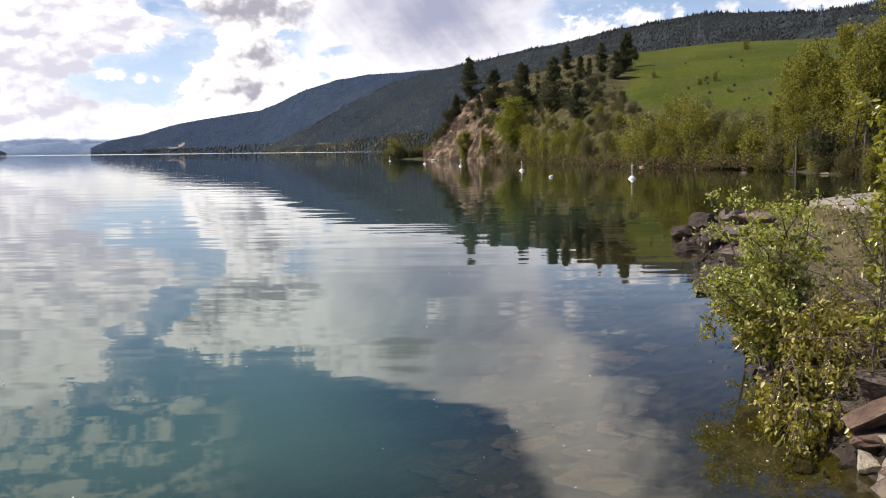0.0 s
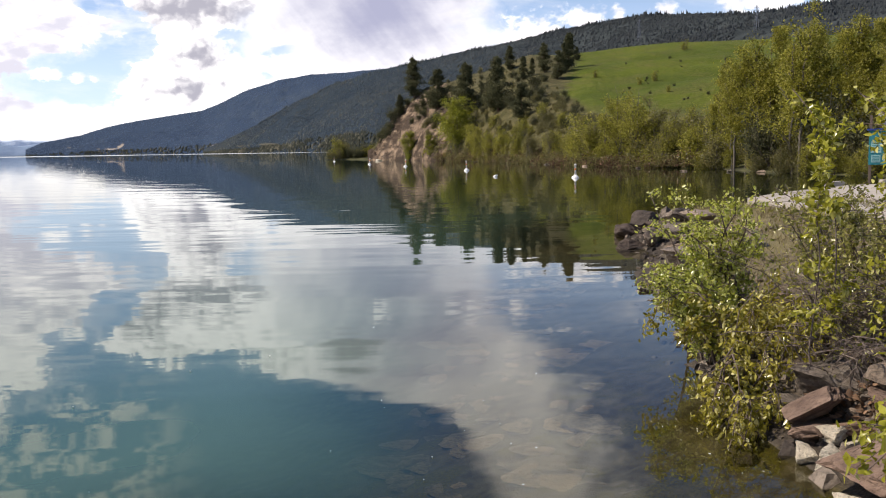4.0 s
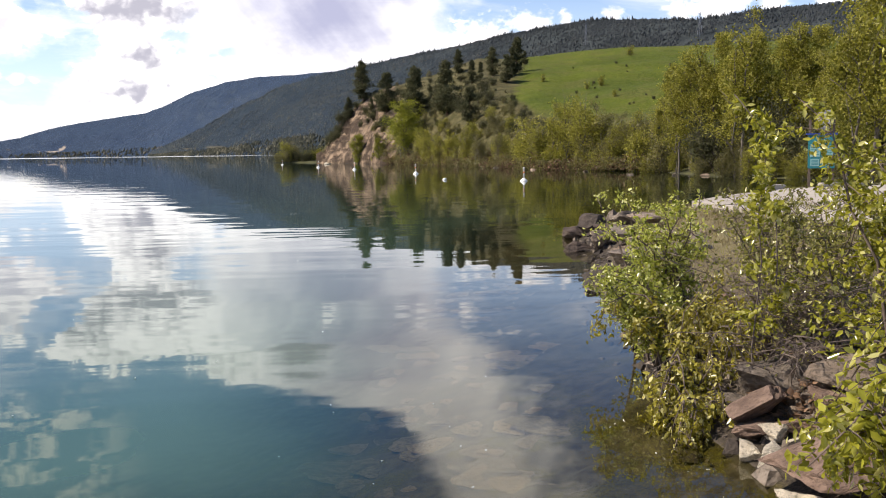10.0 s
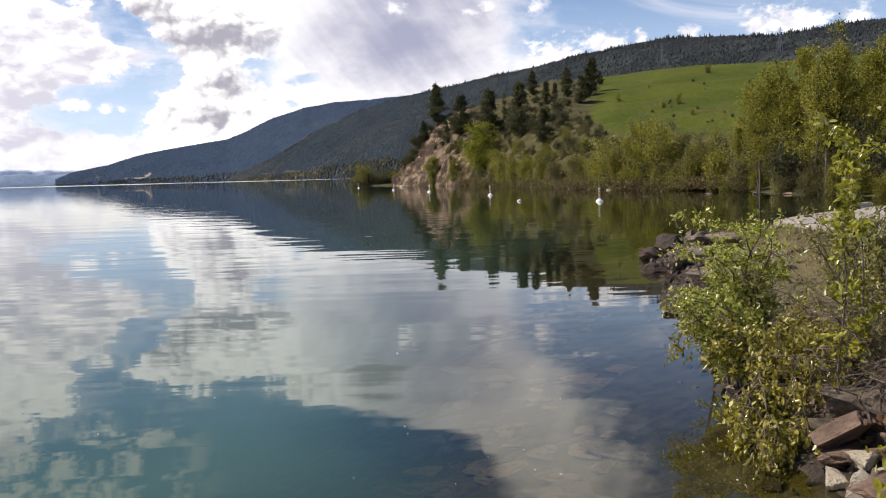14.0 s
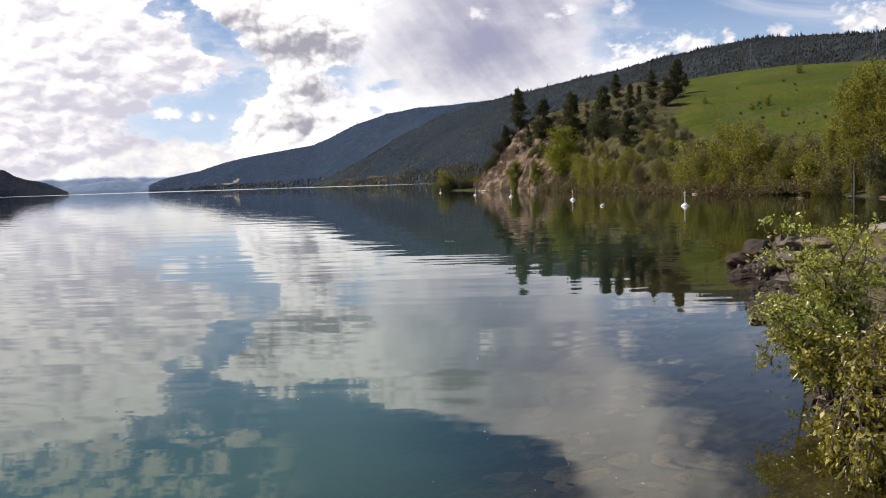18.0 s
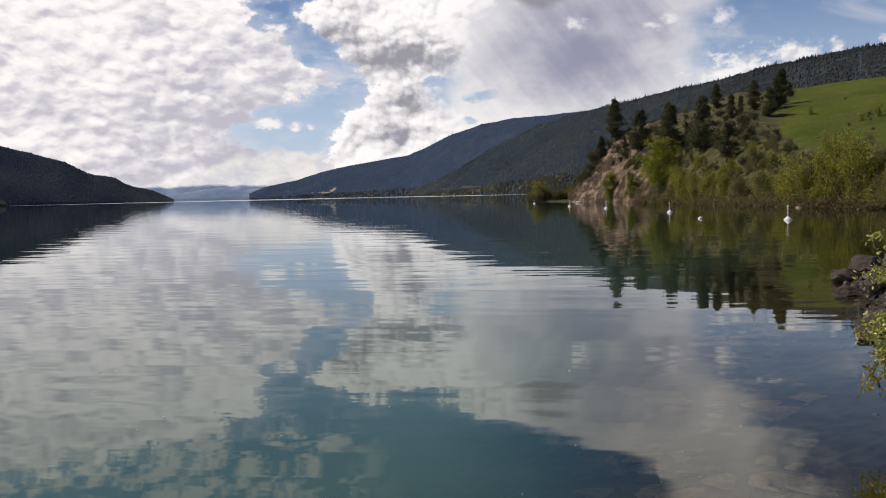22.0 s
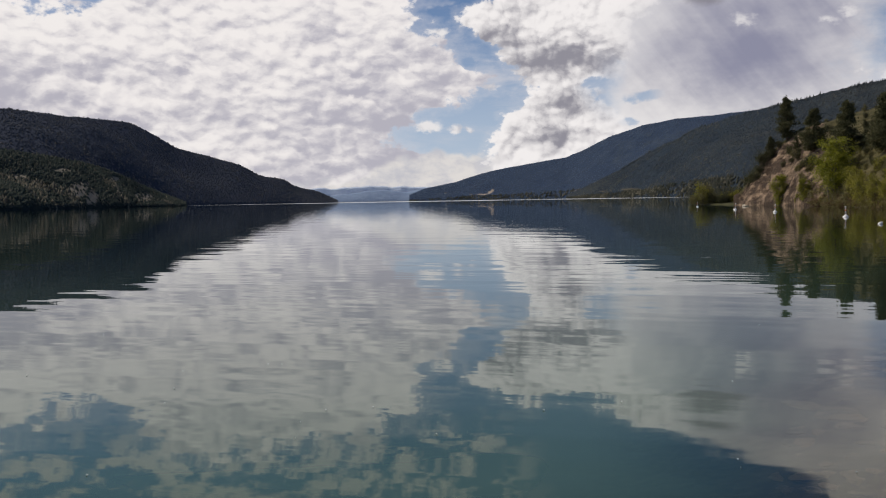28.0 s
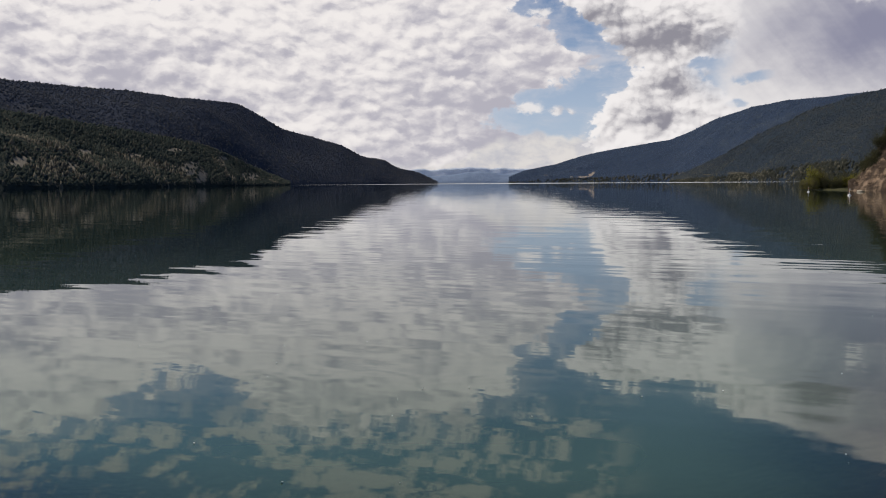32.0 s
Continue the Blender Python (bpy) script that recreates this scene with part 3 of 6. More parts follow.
M_SHEET = plain("faded_notice", (0.26, 0.46, 0.46), 0.8, vary=0.15)
M_PAPER = plain("printed_notice", (0.62, 0.68, 0.66), 0.8, vary=0.12)
M_POST = plain("weathered_post", (0.13, 0.10, 0.08), 0.85)
M_STEEL = plain("galvanised_steel", (0.30, 0.31, 0.33), 0.5, 0.6)
M_HOUSE = plain("pale_siding", (0.72, 0.70, 0.66), 0.8, vary=0.08)
M_ROOF = plain("dark_roofing", (0.09, 0.08, 0.08), 0.85)
M_GLASS = plain("window_glass", (0.03, 0.04, 0.05), 0.1, vary=0.1)

# Mesh helpers ------------------------------------------------------------
def rng_of(seed):
    return np.random.default_rng(seed)


def mesh_of(name, verts, faces, mat, smooth=False):
    me = bpy.data.meshes.new(name)
    me.from_pydata([tuple(map(float, v)) for v in verts], [], [tuple(map(int, f)) for f in faces])
    if smooth:
        me.shade_smooth()
    me.materials.append(mat)
    return me


def part(name, me, parent=None, label=""):
    """Links a mesh (or a bmesh with its material) as one object, under a thing or a part if given."""
    ob = new(name, me)
    if parent is not None:
        ob.parent = parent
    if label:
        ob["label"] = label
    return ob


def from_bm(name, bm, mat, smooth=False):
    me = bpy.data.meshes.new(name)
    bm.normal_update()
    bm.to_mesh(me)
    bm.free()
    if smooth:
        me.shade_smooth()
    me.materials.append(mat)
    return me


def box_bm(sx, sy, sz, x=0, y=0, z=0, bevel=0.0):
    bm = bmesh.new()
    bmesh.ops.create_cube(bm, size=1.0)
    bmesh.ops.scale(bm, vec=(sx, sy, sz), verts=bm.verts)
    bmesh.ops.translate(bm, vec=(x, y, z), verts=bm.verts)
    if bevel:
        bmesh.ops.bevel(bm, geom=bm.edges[:], offset=bevel, segments=2, affect="EDGES")
    return bm


def lathe(profile, sides=16):
    """Verts and faces of a solid of revolution about z from (radius, height) pairs."""
    v, f = [], []
    for r, z in profile:
        for k in range(sides):
            a = 2 * math.pi * k / sides
            v.append((r * math.cos(a), r * math.sin(a), z))
    for i in range(len(profile) - 1):
        for k in range(sides):
            a, b = i * sides + k, i * sides + (k + 1) % sides
            f.append((a, b, b + sides, a + sides))
    f.append(tuple(range(sides - 1, -1, -1)))
    f.append(tuple((len(profile) - 1) * sides + k for k in range(sides)))
    return v, f


def tubes(paths, sides=5):
    """Verts and faces of tapered tubes; each path is a list of (x, y, z, radius)."""
    v, f = [], []
    for path in paths:
        base = len(v)
        p = np.array(path, float)
        d = np.gradient(p[:, :3], axis=0)
        d /= np.linalg.norm(d, axis=1)[:, None] + 1e-9
        up = np.array((0.31, 0.17, 0.93)) if abs(d[0][2]) < 0.8 else np.array((0.9, 0.3, 0.1))
        a = np.cross(d, up)
        a /= np.linalg.norm(a, axis=1)[:, None] + 1e-9
        b = np.cross(d, a)
        for i in range(len(p)):
            for k in range(sides):
                t = 2 * math.pi * k / sides
                v.append(p[i, :3] + p[i, 3] * (math.cos(t) * a[i] + math.sin(t) * b[i]))
        for i in range(len(p) - 1):
            for k in range(sides):
                q, r = base + i * sides + k, base + i * sides + (k + 1) % sides
                f.append((q, r, r + sides, q + sides))
        f.append(tuple(base + (len(p) - 1) * sides + k for k in range(sides)))
    return v, f


def leaf_mesh(name, mat, centres, length, width, rng, droop=0.0, flat=0.0):
    """One mesh of many separate folded leaves: base, two sides, tip."""
    c = np.asarray(centres, float)
    k = len(c)
    d = rng.normal(size=(k, 3))
    d[:, 2] = d[:, 2] * (1 - flat) - droop
    d /= np.linalg.norm(d, axis=1)[:, None] + 1e-9
    s = np.cross(d, rng.normal(size=(k, 3)) * (1, 1, 1 - flat) + np.array((0, 0, 1.5 * flat)))
    s /= np.linalg.norm(s, axis=1)[:, None] + 1e-9
    n = np.cross(d, s)
    size = rng.uniform(0.6, 1.25, (k, 1))
    L, W = length * size, width * size * rng.uniform(0.8, 1.2, (k, 1))
    v = np.empty((k, 6, 3))
    curl = n * L * rng.uniform(-0.12, 0.05, (k, 1))
    v[:, 0] = c
    v[:, 1] = c + d * L * 0.32 + s * W * 0.48 + n * W * 0.16
    v[:, 2] = c + d * L * 0.70 + s * W * 0.36 + n * W * 0.12 + curl * 0.5
    v[:, 3] = c + d * L + curl
    v[:, 4] = c + d * L * 0.70 - s * W * 0.36 + n * W * 0.12 + curl * 0.5
    v[:, 5] = c + d * L * 0.32 - s * W * 0.48 + n * W * 0.16
    i = np.arange(k) * 6
    tri = np.stack([np.stack([i + a, i + b, i + e], 1) for a, b, e in ((0, 1, 2), (0, 2, 3), (0, 3, 4), (0, 4, 5))], 1).reshape(-1, 3)
    me = bpy.data.meshes.new(name)
    me.vertices.add(k * 6)
    me.vertices.foreach_set("co", v.reshape(-1))
    me.loops.add(len(tri) * 3)
    me.loops.foreach_set("vertex_index", tri.reshape(-1).astype(np.int32))
    me.polygons.add(len(tri))
    me.polygons.foreach_set("loop_start", np.arange(len(tri), dtype=np.int32) * 3)
    me.update(calc_edges=True)
    me.materials.append(mat)
    return me


def curve(x, table):
    xs, ys = zip(*table)
    return np.interp(x, xs, ys)


def fbm(x, y, scale, octaves=5, seed=0.0):
    """Layered noise on arrays of plan places, about -1 to 1."""
    out = np.zeros(np.shape(x))
    flat = out.reshape(-1)
    xs, ys = np.ravel(x), np.ravel(y)
    for i in range(flat.size):
        flat[i] = noise.fractal((xs[i] / scale, ys[i] / scale, seed), 1.0, 2.0, octaves)
    return out


def polar(bearing, distance):
    b = np.radians(bearing)
    return distance * np.sin(b), distance * np.cos(b)


# The lake's outline, in plan, anticlockwise from the bank by the camera
SHORE = np.array([(2.45, 4.7), (2.5, 5.5), (2.6, 7.1), (3.2, 10.0), (3.6, 12.9), (4.95, 17.2), (5.2, 20.5), (6.6, 23.4), (9.0, 26.6), (14.0, 31.0), (20.0, 34.0),
                  (27.0, 40.0), (29.0, 50.0), (26.0, 63.0), (27.4, 78.5), (25.2, 90.0), (21.0, 97.0), (16.2, 127.0), (6.4, 169.0), (-4.0, 197.0), (-10.0, 207.0), (-15.5, 214.0), (-14.0, 220.0),
                  (8.0, 260.0), (60.0, 500.0), (60.0, 1200.0), (0.0, 1800.0), (-190.0, 2190.0), (-505.0, 2860.0), (-960.0, 3580.0), (-1540.0, 4050.0),
                  (-1900.0, 4150.0), (-1420.0, 2900.0), (-1140.0, 1600.0), (-1110.0, 1365.0), (-700.0, 690.0), (-560.0, 440.0), (-620.0, 150.0),
                  (-300.0, -60.0), (-80.0, -22.0), (-20.0, -4.0), (-6.0, 0.8), (-1.0, 1.6), (1.6, 3.0)])


def offshore(x, y):
    """Metres from the shore: positive over the lake, negative over land."""
    x, y = np.asarray(x, float), np.asarray(y, float)
    best = np.full(x.shape, 1e12)
    inside = np.zeros(x.shape, bool)
    for (ax, ay), (bx, by) in zip(SHORE, np.roll(SHORE, -1, 0)):
        dx, dy = bx - ax, by - ay
        t = np.clip(((x - ax) * dx + (y - ay) * dy) / (dx * dx + dy * dy), 0, 1)
        best = np.minimum(best, (x - ax - t * dx) ** 2 + (y - ay - t * dy) ** 2)
        cross = (ay > y) != (by > y)
        with np.errstate(divide="ignore", invalid="ignore"):
            inside ^= cross & (x < dx * (y - ay) / (dy if dy else 1e-9) + ax)
    return np.where(inside, 1, -1) * np.sqrt(best)


def ground_z(x, y):
    d = offshore(x, y)
    land = np.interp(-d, (0, 0.8, 2.5, 5.0, 9.0, 400, 5000), (0, 0.22, 0.47, 0.67, 0.70, 1.2, 3.0))
    bed = -np.interp(d, (0, 1.0, 3.0, 6.0, 12.0, 60.0), (0, 0.28, 0.75, 1.5, 3.0, 9.0))
    return np.where(d > 0, bed, land)


def bearings():
    return np.concatenate([np.arange(-180, -60, 4.0), np.arange(-60, 0, 1.0), np.arange(0, 42, 0.35), np.arange(42, 180, 4.0)])


def polar_sheet(name, mat, height, rings):
    """A sheet round the camera that reaches the horizon."""
    b = bearings()
    R, B = np.meshgrid(rings, b, indexing="ij")
    X, Y = polar(B, R)
    Z = height(X, Y)
    v = [(0.0, 0.0, float(height(np.array([0.0]), np.array([0.0]))[0]))] + list(zip(X.ravel(), Y.ravel(), Z.ravel()))
    m = len(b)
    f = [(0, 1 + (k + 1) % m, 1 + k) for k in range(m)]
    for i in range(len(rings) - 1):
        o = 1 + i * m
        f += [(o + k, o + (k + 1) % m, o + m + (k + 1) % m, o + m + k) for k in range(m)]
    return mesh_of(name, v, f, mat, True), np.array(v)


def add_attribute(me, name, values):
    a = me.attributes.new(name, "FLOAT", "POINT")
    a.data.foreach_set("value", np.asarray(values, np.float32))


# Setting -----------------------------------------------------------------
RINGS = np.concatenate([np.geomspace(1.0, 60.0, 120), np.geomspace(64.0, 4900.0, 70)])


def rough_ground(x, y):
    z = ground_z(x, y)
    near = np.hypot(x, y) < 70
    lumps = np.zeros(x.shape)
    lumps[near] = 0.05 * fbm(x[near], y[near], 0.9, 4, 3.0) + 0.05 * fbm(x[near], y[near], 3.0, 3, 9.0)
    shore = near & (np.abs(z) < 0.4)
    lumps[shore] += 0.055 * fbm(x[shore], y[shore], 0.42, 3, 15.0)
    return z + lumps


me, vv = polar_sheet("ground", M_GROUND, rough_ground, RINGS)
add_attribute(me, "wild", np.interp(np.hypot(vv[:, 0], vv[:, 1]), (38, 52), (0.0, 1.0)))
tagged(new("ground", me), "stony brown bank, dry grass and lake bed", "ground", kind="structure")
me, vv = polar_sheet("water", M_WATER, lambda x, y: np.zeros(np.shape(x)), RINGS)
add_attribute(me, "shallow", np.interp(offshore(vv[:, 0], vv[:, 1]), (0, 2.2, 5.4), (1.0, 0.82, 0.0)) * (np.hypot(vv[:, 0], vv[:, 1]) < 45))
# 1 inshore, 0 far out: mask of the painted darkening of the water
add_attribute(me, "inshore_tone", np.interp(offshore(vv[:, 0], vv[:, 1]), (2.0, 5.0, 9.0, 25.0, 60.0), (1.0, 0.75, 0.4, 0.1, 0.0)))
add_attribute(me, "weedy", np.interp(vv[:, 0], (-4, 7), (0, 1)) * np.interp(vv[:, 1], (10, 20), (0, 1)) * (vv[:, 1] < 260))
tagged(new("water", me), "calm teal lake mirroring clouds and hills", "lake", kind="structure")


# open ground on the far slopes: bearing, elevation, half width and half height in degrees
OPEN = ((-16.25, 0.56, 0.10, 0.12), (-16.42, 0.44, 0.16, 0.09), (-16.85, 0.33, 0.42, 0.05), (-7.7, 0.48, 0.7, 0.09), (-5.6, 0.54, 0.6, 0.07), (-9.4, 0.40, 0.4, 0.05), (-3.4, 0.45, 0.5, 0.06),
        (-41.1, 0.95, 0.75, 0.55), (-40.6, 0.5, 0.5, 0.45), (-37.7, 0.45, 0.7, 0.38), (-44.4, 1.75, 0.5, 0.2), (-42.1, 2.1, 0.55, 0.16), (-47.9, 1.0, 0.5, 0.45), (-47.2, 1.9, 0.6, 0.25), (-39.3, 1.6, 0.45, 0.2), (-50.5, 1.4, 0.7, 0.4))


def opened(p):
    """1 in the middle of an open patch, 0 on its rim and beyond."""
    b, e = np.degrees(np.arctan2(p[..., 0], p[..., 1])), np.degrees(np.arctan2(p[..., 2] - 2.0, np.hypot(p[..., 0], p[..., 1])))
    out = np.zeros(b.shape)
    for b0, e0, hb, he in OPEN:
        out = np.maximum(out, 1 - np.hypot((b - b0) / (hb * 1.25), (e - e0) / (he * 1.25)))
    return np.clip(out, 0, 1)


def slope(name, label, mat, table, back=600.0, step=0.35, rows=46, rugged=(0.08, 300.0), bulge=0.85, gully=None, category="mountain", seed=1.0, jag=0.012):
    """A hill or mountain seen from the lake. table: bearing, foot distance, crest distance, crest elevation (degrees from the eye)."""
    t = np.array(table)
    b = np.arange(t[0, 0], t[-1, 0] + 1e-6, step)
    foot, crest = np.interp(b, t[:, 0], t[:, 1]), np.interp(b, t[:, 0], t[:, 2])
    top = 2.0 + crest * np.tan(np.radians(np.interp(b, t[:, 0], t[:, 3])))
    top = top * (1 + jag * np.array([noise.fractal((x * 0.9, seed, 0.0), 1.0, 2.0, 4) for x in b]))
    s = np.concatenate([np.linspace(0, 1, rows), 1 + np.linspace(0.08, 1, 10)])
    S, F = np.meshgrid(s, foot, indexing="ij")
    B = np.broadcast_to(b, S.shape)
    C, T = np.broadcast_to(crest, S.shape), np.broadcast_to(top, S.shape)
    D = np.where(S <= 1, F + (C - F) * S, C + back * (S - 1))
    X, Y = polar(B, D)
    rise = np.where(S <= 1, np.clip(S, 0, 1) ** bulge, 1 - 0.85 * np.clip(S - 1, 0, 1))
    N = fbm(X, Y, rugged[1], 5, seed)
    mask = np.clip(S, 0, 1) * np.clip(1.0 - S, 0, 1) * 4 * np.clip((1.0 - S) * 3, 0, 1)
    Z = T * rise + T * rugged[0] * N * np.where(S <= 1, mask, 0.3) - np.where(S < 0.01, 3.0, 0.0)
    m = len(b)
    v = np.stack([X, Y, Z], -1)
    f = [(i * m + k, i * m + k + 1, (i + 1) * m + k + 1, (i + 1) * m + k) for i in range(len(s) - 1) for k in range(m - 1)]
    me = mesh_of(name, v.reshape(-1, 3), f, mat, True)
    add_attribute(me, "open", opened(v.reshape(-1, 3)) * 2.0)
    ob = tagged(new(name, me), label, category, kind="structure")
    return ob, v, (b, s)


def on_slope(v, i, k):
    """A place between grid lines of a slope."""
    i0, k0 = int(i), int(k)
    a, c = i - i0, k - k0
    return (v[i0, k0] * (1 - a) * (1 - c) + v[i0 + 1, k0] * a * (1 - c) + v[i0, k0 + 1] * (1 - a) * c + v[i0 + 1, k0 + 1] * a * c)


def forest(name, label, mat, v, count, height, rng, rows=46, low=0.02, thin=None, wide=0.34, span=None, high=1.02, clear=0.14, leak=0.3):
    """Conifers and leafy trees of a wooded mountainside, joined."""
    m = v.shape[1]
    i = np.minimum(rng.uniform(low, high, count) * (rows - 1), rows - 0.6)
    k = rng.uniform(0, m - 1.01, count)
    if span is not None:                                        # most stand where the lake opens the view
        seen = rng.uniform(0, 1, count) < 0.88
        k[seen] = rng.uniform(span[0] * (m - 1), span[1] * (m - 1) - 0.01, seen.sum())
    i0, k0 = i.astype(int), k.astype(int)
    a, c = (i - i0)[:, None], (k - k0)[:, None]
    p = v[i0, k0] * (1 - a) * (1 - c) + v[i0 + 1, k0] * a * (1 - c) + v[i0, k0 + 1] * (1 - a) * c + v[i0 + 1, k0 + 1] * a * c
    if thin is not None:
        open_ground = np.array([noise.noise((x / thin, y / thin, 4.0)) for x, y, _ in p])
        p = p[(open_ground < clear) | (rng.uniform(0, 1, count) < leak)]
    p = p[opened(p) * rng.uniform(0.0, 1.5, len(p)) < 0.14]
    count = len(p)
    h = height * rng.uniform(0.5, 1.3, count)
    w = h * wide * rng.uniform(0.6, 1.3, count)
    turn = rng.uniform(0, 6.28, count)
    V = np.empty((count, 9, 3))
    for ring, (r, z) in enumerate(((1.0, 0.02), (0.62, 0.55))):
        for q in range(4):
            t = turn + q * 1.5708 + ring * 0.6
            j = rng.uniform(0.7, 1.25, count)
            V[:, ring * 4 + q] = p + np.stack([w * r * j * np.cos(t), w * r * j * np.sin(t), h * z - 0.8], 1)
    V[:, 8] = p + np.stack([rng.normal(0, 0.05, count) * h, rng.normal(0, 0.05, count) * h, h], 1)
    tri = []
    for q in range(4):
        e = (q + 1) % 4
        tri += [(q, e, 4 + e), (q, 4 + e, 4 + q), (4 + q, 4 + e, 8)]
    F = (np.arange(count)[:, None, None] * 9 + np.array(tri)[None]).reshape(-1, 3)
    me = bpy.data.meshes.new(name)
    me.vertices.add(count * 9)
    me.vertices.foreach_set("co", V.reshape(-1))
    me.loops.add(len(F) * 3)
    me.loops.foreach_set("vertex_index", F.reshape(-1).astype(np.int32))
    me.polygons.add(len(F))
    me.polygons.foreach_set("loop_start", np.arange(len(F), dtype=np.int32) * 3)
    me.update(calc_edges=True)
    me.shade_smooth()
    me.materials.append(mat)
    return tagged(new(name, me), label, "forest", kind="stuff")


# bearing, foot, crest, elevation of the crest
RIDGE = [(-21.5, 4120, 4500, 0.35), (-20.6, 4080, 4500, 0.74), (-18.6, 3900, 4450, 1.13), (-17.0, 3750, 4350, 1.62), (-15.3, 3600, 4250, 1.98), (-11.6, 3250, 3950, 2.55),
         (-10.2, 3100, 3850, 3.12), (-9.2, 3000, 3750, 3.66), (-6.8, 2700, 3500, 4.41), (-5.0, 2500, 3350, 4.70), (-3.2, 2400, 3200, 4.80), (2.0, 2200, 2900, 5.2), (20.0, 1900, 2500, 5.0)]
SPUR = [(-11.6, 2900, 3000, 0.15), (-10.3, 2700, 2900, 0.75), (-8.2, 2400, 2800, 1.75), (-6.1, 2150, 2750, 2.95), (-3.6, 1950, 2650, 4.12), (-1.1, 1780, 2560, 4.88), (2.0, 1650, 2450, 5.48),
        (4.5, 1500, 2350, 6.0), (7.3, 1350, 2200, 6.47), (10.7, 1150, 2000, 7.2), (13.0, 1050, 1900, 7.52), (15.6, 950, 1800, 7.85), (18.2, 900, 1750, 7.77), (21.9, 850, 1700, 7.6),
        (26.7, 800, 1650, 8.0), (34.0, 750, 1600, 8.2), (60.0, 700, 1500, 7.0), (100.0, 700, 1500, 3.0)]
LEFT = [(-120.0, 700, 1500, 2.0), (-80.0, 700, 1500, 5.0), (-60.0, 720, 1600, 6.2), (-51.4, 800, 1700, 6.0), (-47.0, 1000, 1850, 5.70), (-44.2, 1150, 1950, 5.55), (-42.3, 1300, 2050, 5.3), (-38.3, 1750, 2350, 4.95),
        (-37.0, 1850, 2400, 4.25), (-35.6, 1950, 2500, 3.4), (-32.1, 2250, 2700, 2.45), (-30.7, 2400, 2850, 1.70), (-29.3, 2600, 2950, 1.48), (-28.6, 2700, 3000, 1.0),
        (-27.2, 2850, 3100, 0.68), (-25.9, 3050, 3200, 0.05)]
FOOTHILL = [(-80.0, 640, 1050, 4.2), (-60.0, 660, 1050, 4.5), (-51.5, 690, 1080, 4.2), (-48.6, 780, 1130, 3.85), (-44.0, 930, 1260, 3.1), (-41.4, 1080, 1400, 2.65), (-39.5, 1250, 1520, 2.1), (-38.0, 1420, 1640, 1.35), (-36.6, 1560, 1740, 0.7), (-35.2, 1760, 1860, 0.1)]
HAZE = [(-30.0, 4600, 4700, 0.3), (-26.5, 4600, 4700, 0.42), (-25.1, 4600, 4700, 0.50), (-24.0, 4600, 4700, 0.68), (-23.3, 4600, 4700, 0.73), (-21.8, 4600, 4700, 0.56), (-20.5, 4600, 4700, 0.7), (-17.0, 4600, 4700, 0.9)]
SNOWS = [(-32.0, 4800, 4850, 0.75), (-27.0, 4800, 4850, 0.86), (-25.2, 4800, 4850, 0.93), (-23.3, 4800, 4850, 0.97), (-20.8, 4800, 4850, 0.86), (-18.0, 4800, 4850, 0.8)]

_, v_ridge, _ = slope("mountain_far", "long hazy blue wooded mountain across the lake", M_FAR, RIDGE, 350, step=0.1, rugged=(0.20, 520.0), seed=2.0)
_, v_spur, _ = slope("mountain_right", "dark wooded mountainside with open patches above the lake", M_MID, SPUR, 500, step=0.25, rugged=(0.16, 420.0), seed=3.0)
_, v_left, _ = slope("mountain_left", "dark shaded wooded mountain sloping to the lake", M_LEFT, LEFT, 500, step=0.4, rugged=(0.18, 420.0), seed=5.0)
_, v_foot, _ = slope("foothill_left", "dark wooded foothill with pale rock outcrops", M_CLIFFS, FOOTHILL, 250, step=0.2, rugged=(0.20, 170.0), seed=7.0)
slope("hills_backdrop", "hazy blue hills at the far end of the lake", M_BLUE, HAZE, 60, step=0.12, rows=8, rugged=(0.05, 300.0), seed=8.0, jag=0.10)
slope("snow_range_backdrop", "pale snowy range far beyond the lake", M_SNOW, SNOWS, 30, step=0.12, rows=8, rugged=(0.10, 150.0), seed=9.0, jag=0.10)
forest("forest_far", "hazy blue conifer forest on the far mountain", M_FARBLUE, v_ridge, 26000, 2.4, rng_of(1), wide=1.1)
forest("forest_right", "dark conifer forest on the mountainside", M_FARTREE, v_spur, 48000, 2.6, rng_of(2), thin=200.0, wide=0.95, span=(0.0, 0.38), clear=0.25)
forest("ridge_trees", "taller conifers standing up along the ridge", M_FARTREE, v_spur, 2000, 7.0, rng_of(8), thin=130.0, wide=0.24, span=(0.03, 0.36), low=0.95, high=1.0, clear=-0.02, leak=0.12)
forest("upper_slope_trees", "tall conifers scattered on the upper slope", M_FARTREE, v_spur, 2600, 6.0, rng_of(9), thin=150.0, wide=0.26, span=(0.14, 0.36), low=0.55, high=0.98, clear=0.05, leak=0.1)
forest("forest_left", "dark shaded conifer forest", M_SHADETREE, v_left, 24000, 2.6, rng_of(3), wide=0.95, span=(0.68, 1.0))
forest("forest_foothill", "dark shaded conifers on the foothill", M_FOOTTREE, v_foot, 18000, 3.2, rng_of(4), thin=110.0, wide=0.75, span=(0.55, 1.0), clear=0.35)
forest("pale_wood_foothill", "clumps of pale leafless trees among the conifers", M_PALETREE, v_foot, 5200, 5.0, rng_of(14), thin=55.0, wide=0.4, span=(0.6, 1.0), low=0.0, high=0.6, clear=-0.25, leak=0.02)

forest("forest_shore", "olive leafy trees along the far shore", M_SHORETREE, v_spur, 3200, 6.0, rng_of(5), wide=0.6, span=(0.0, 0.11), low=0.0, high=0.13, thin=120.0, clear=0.05)
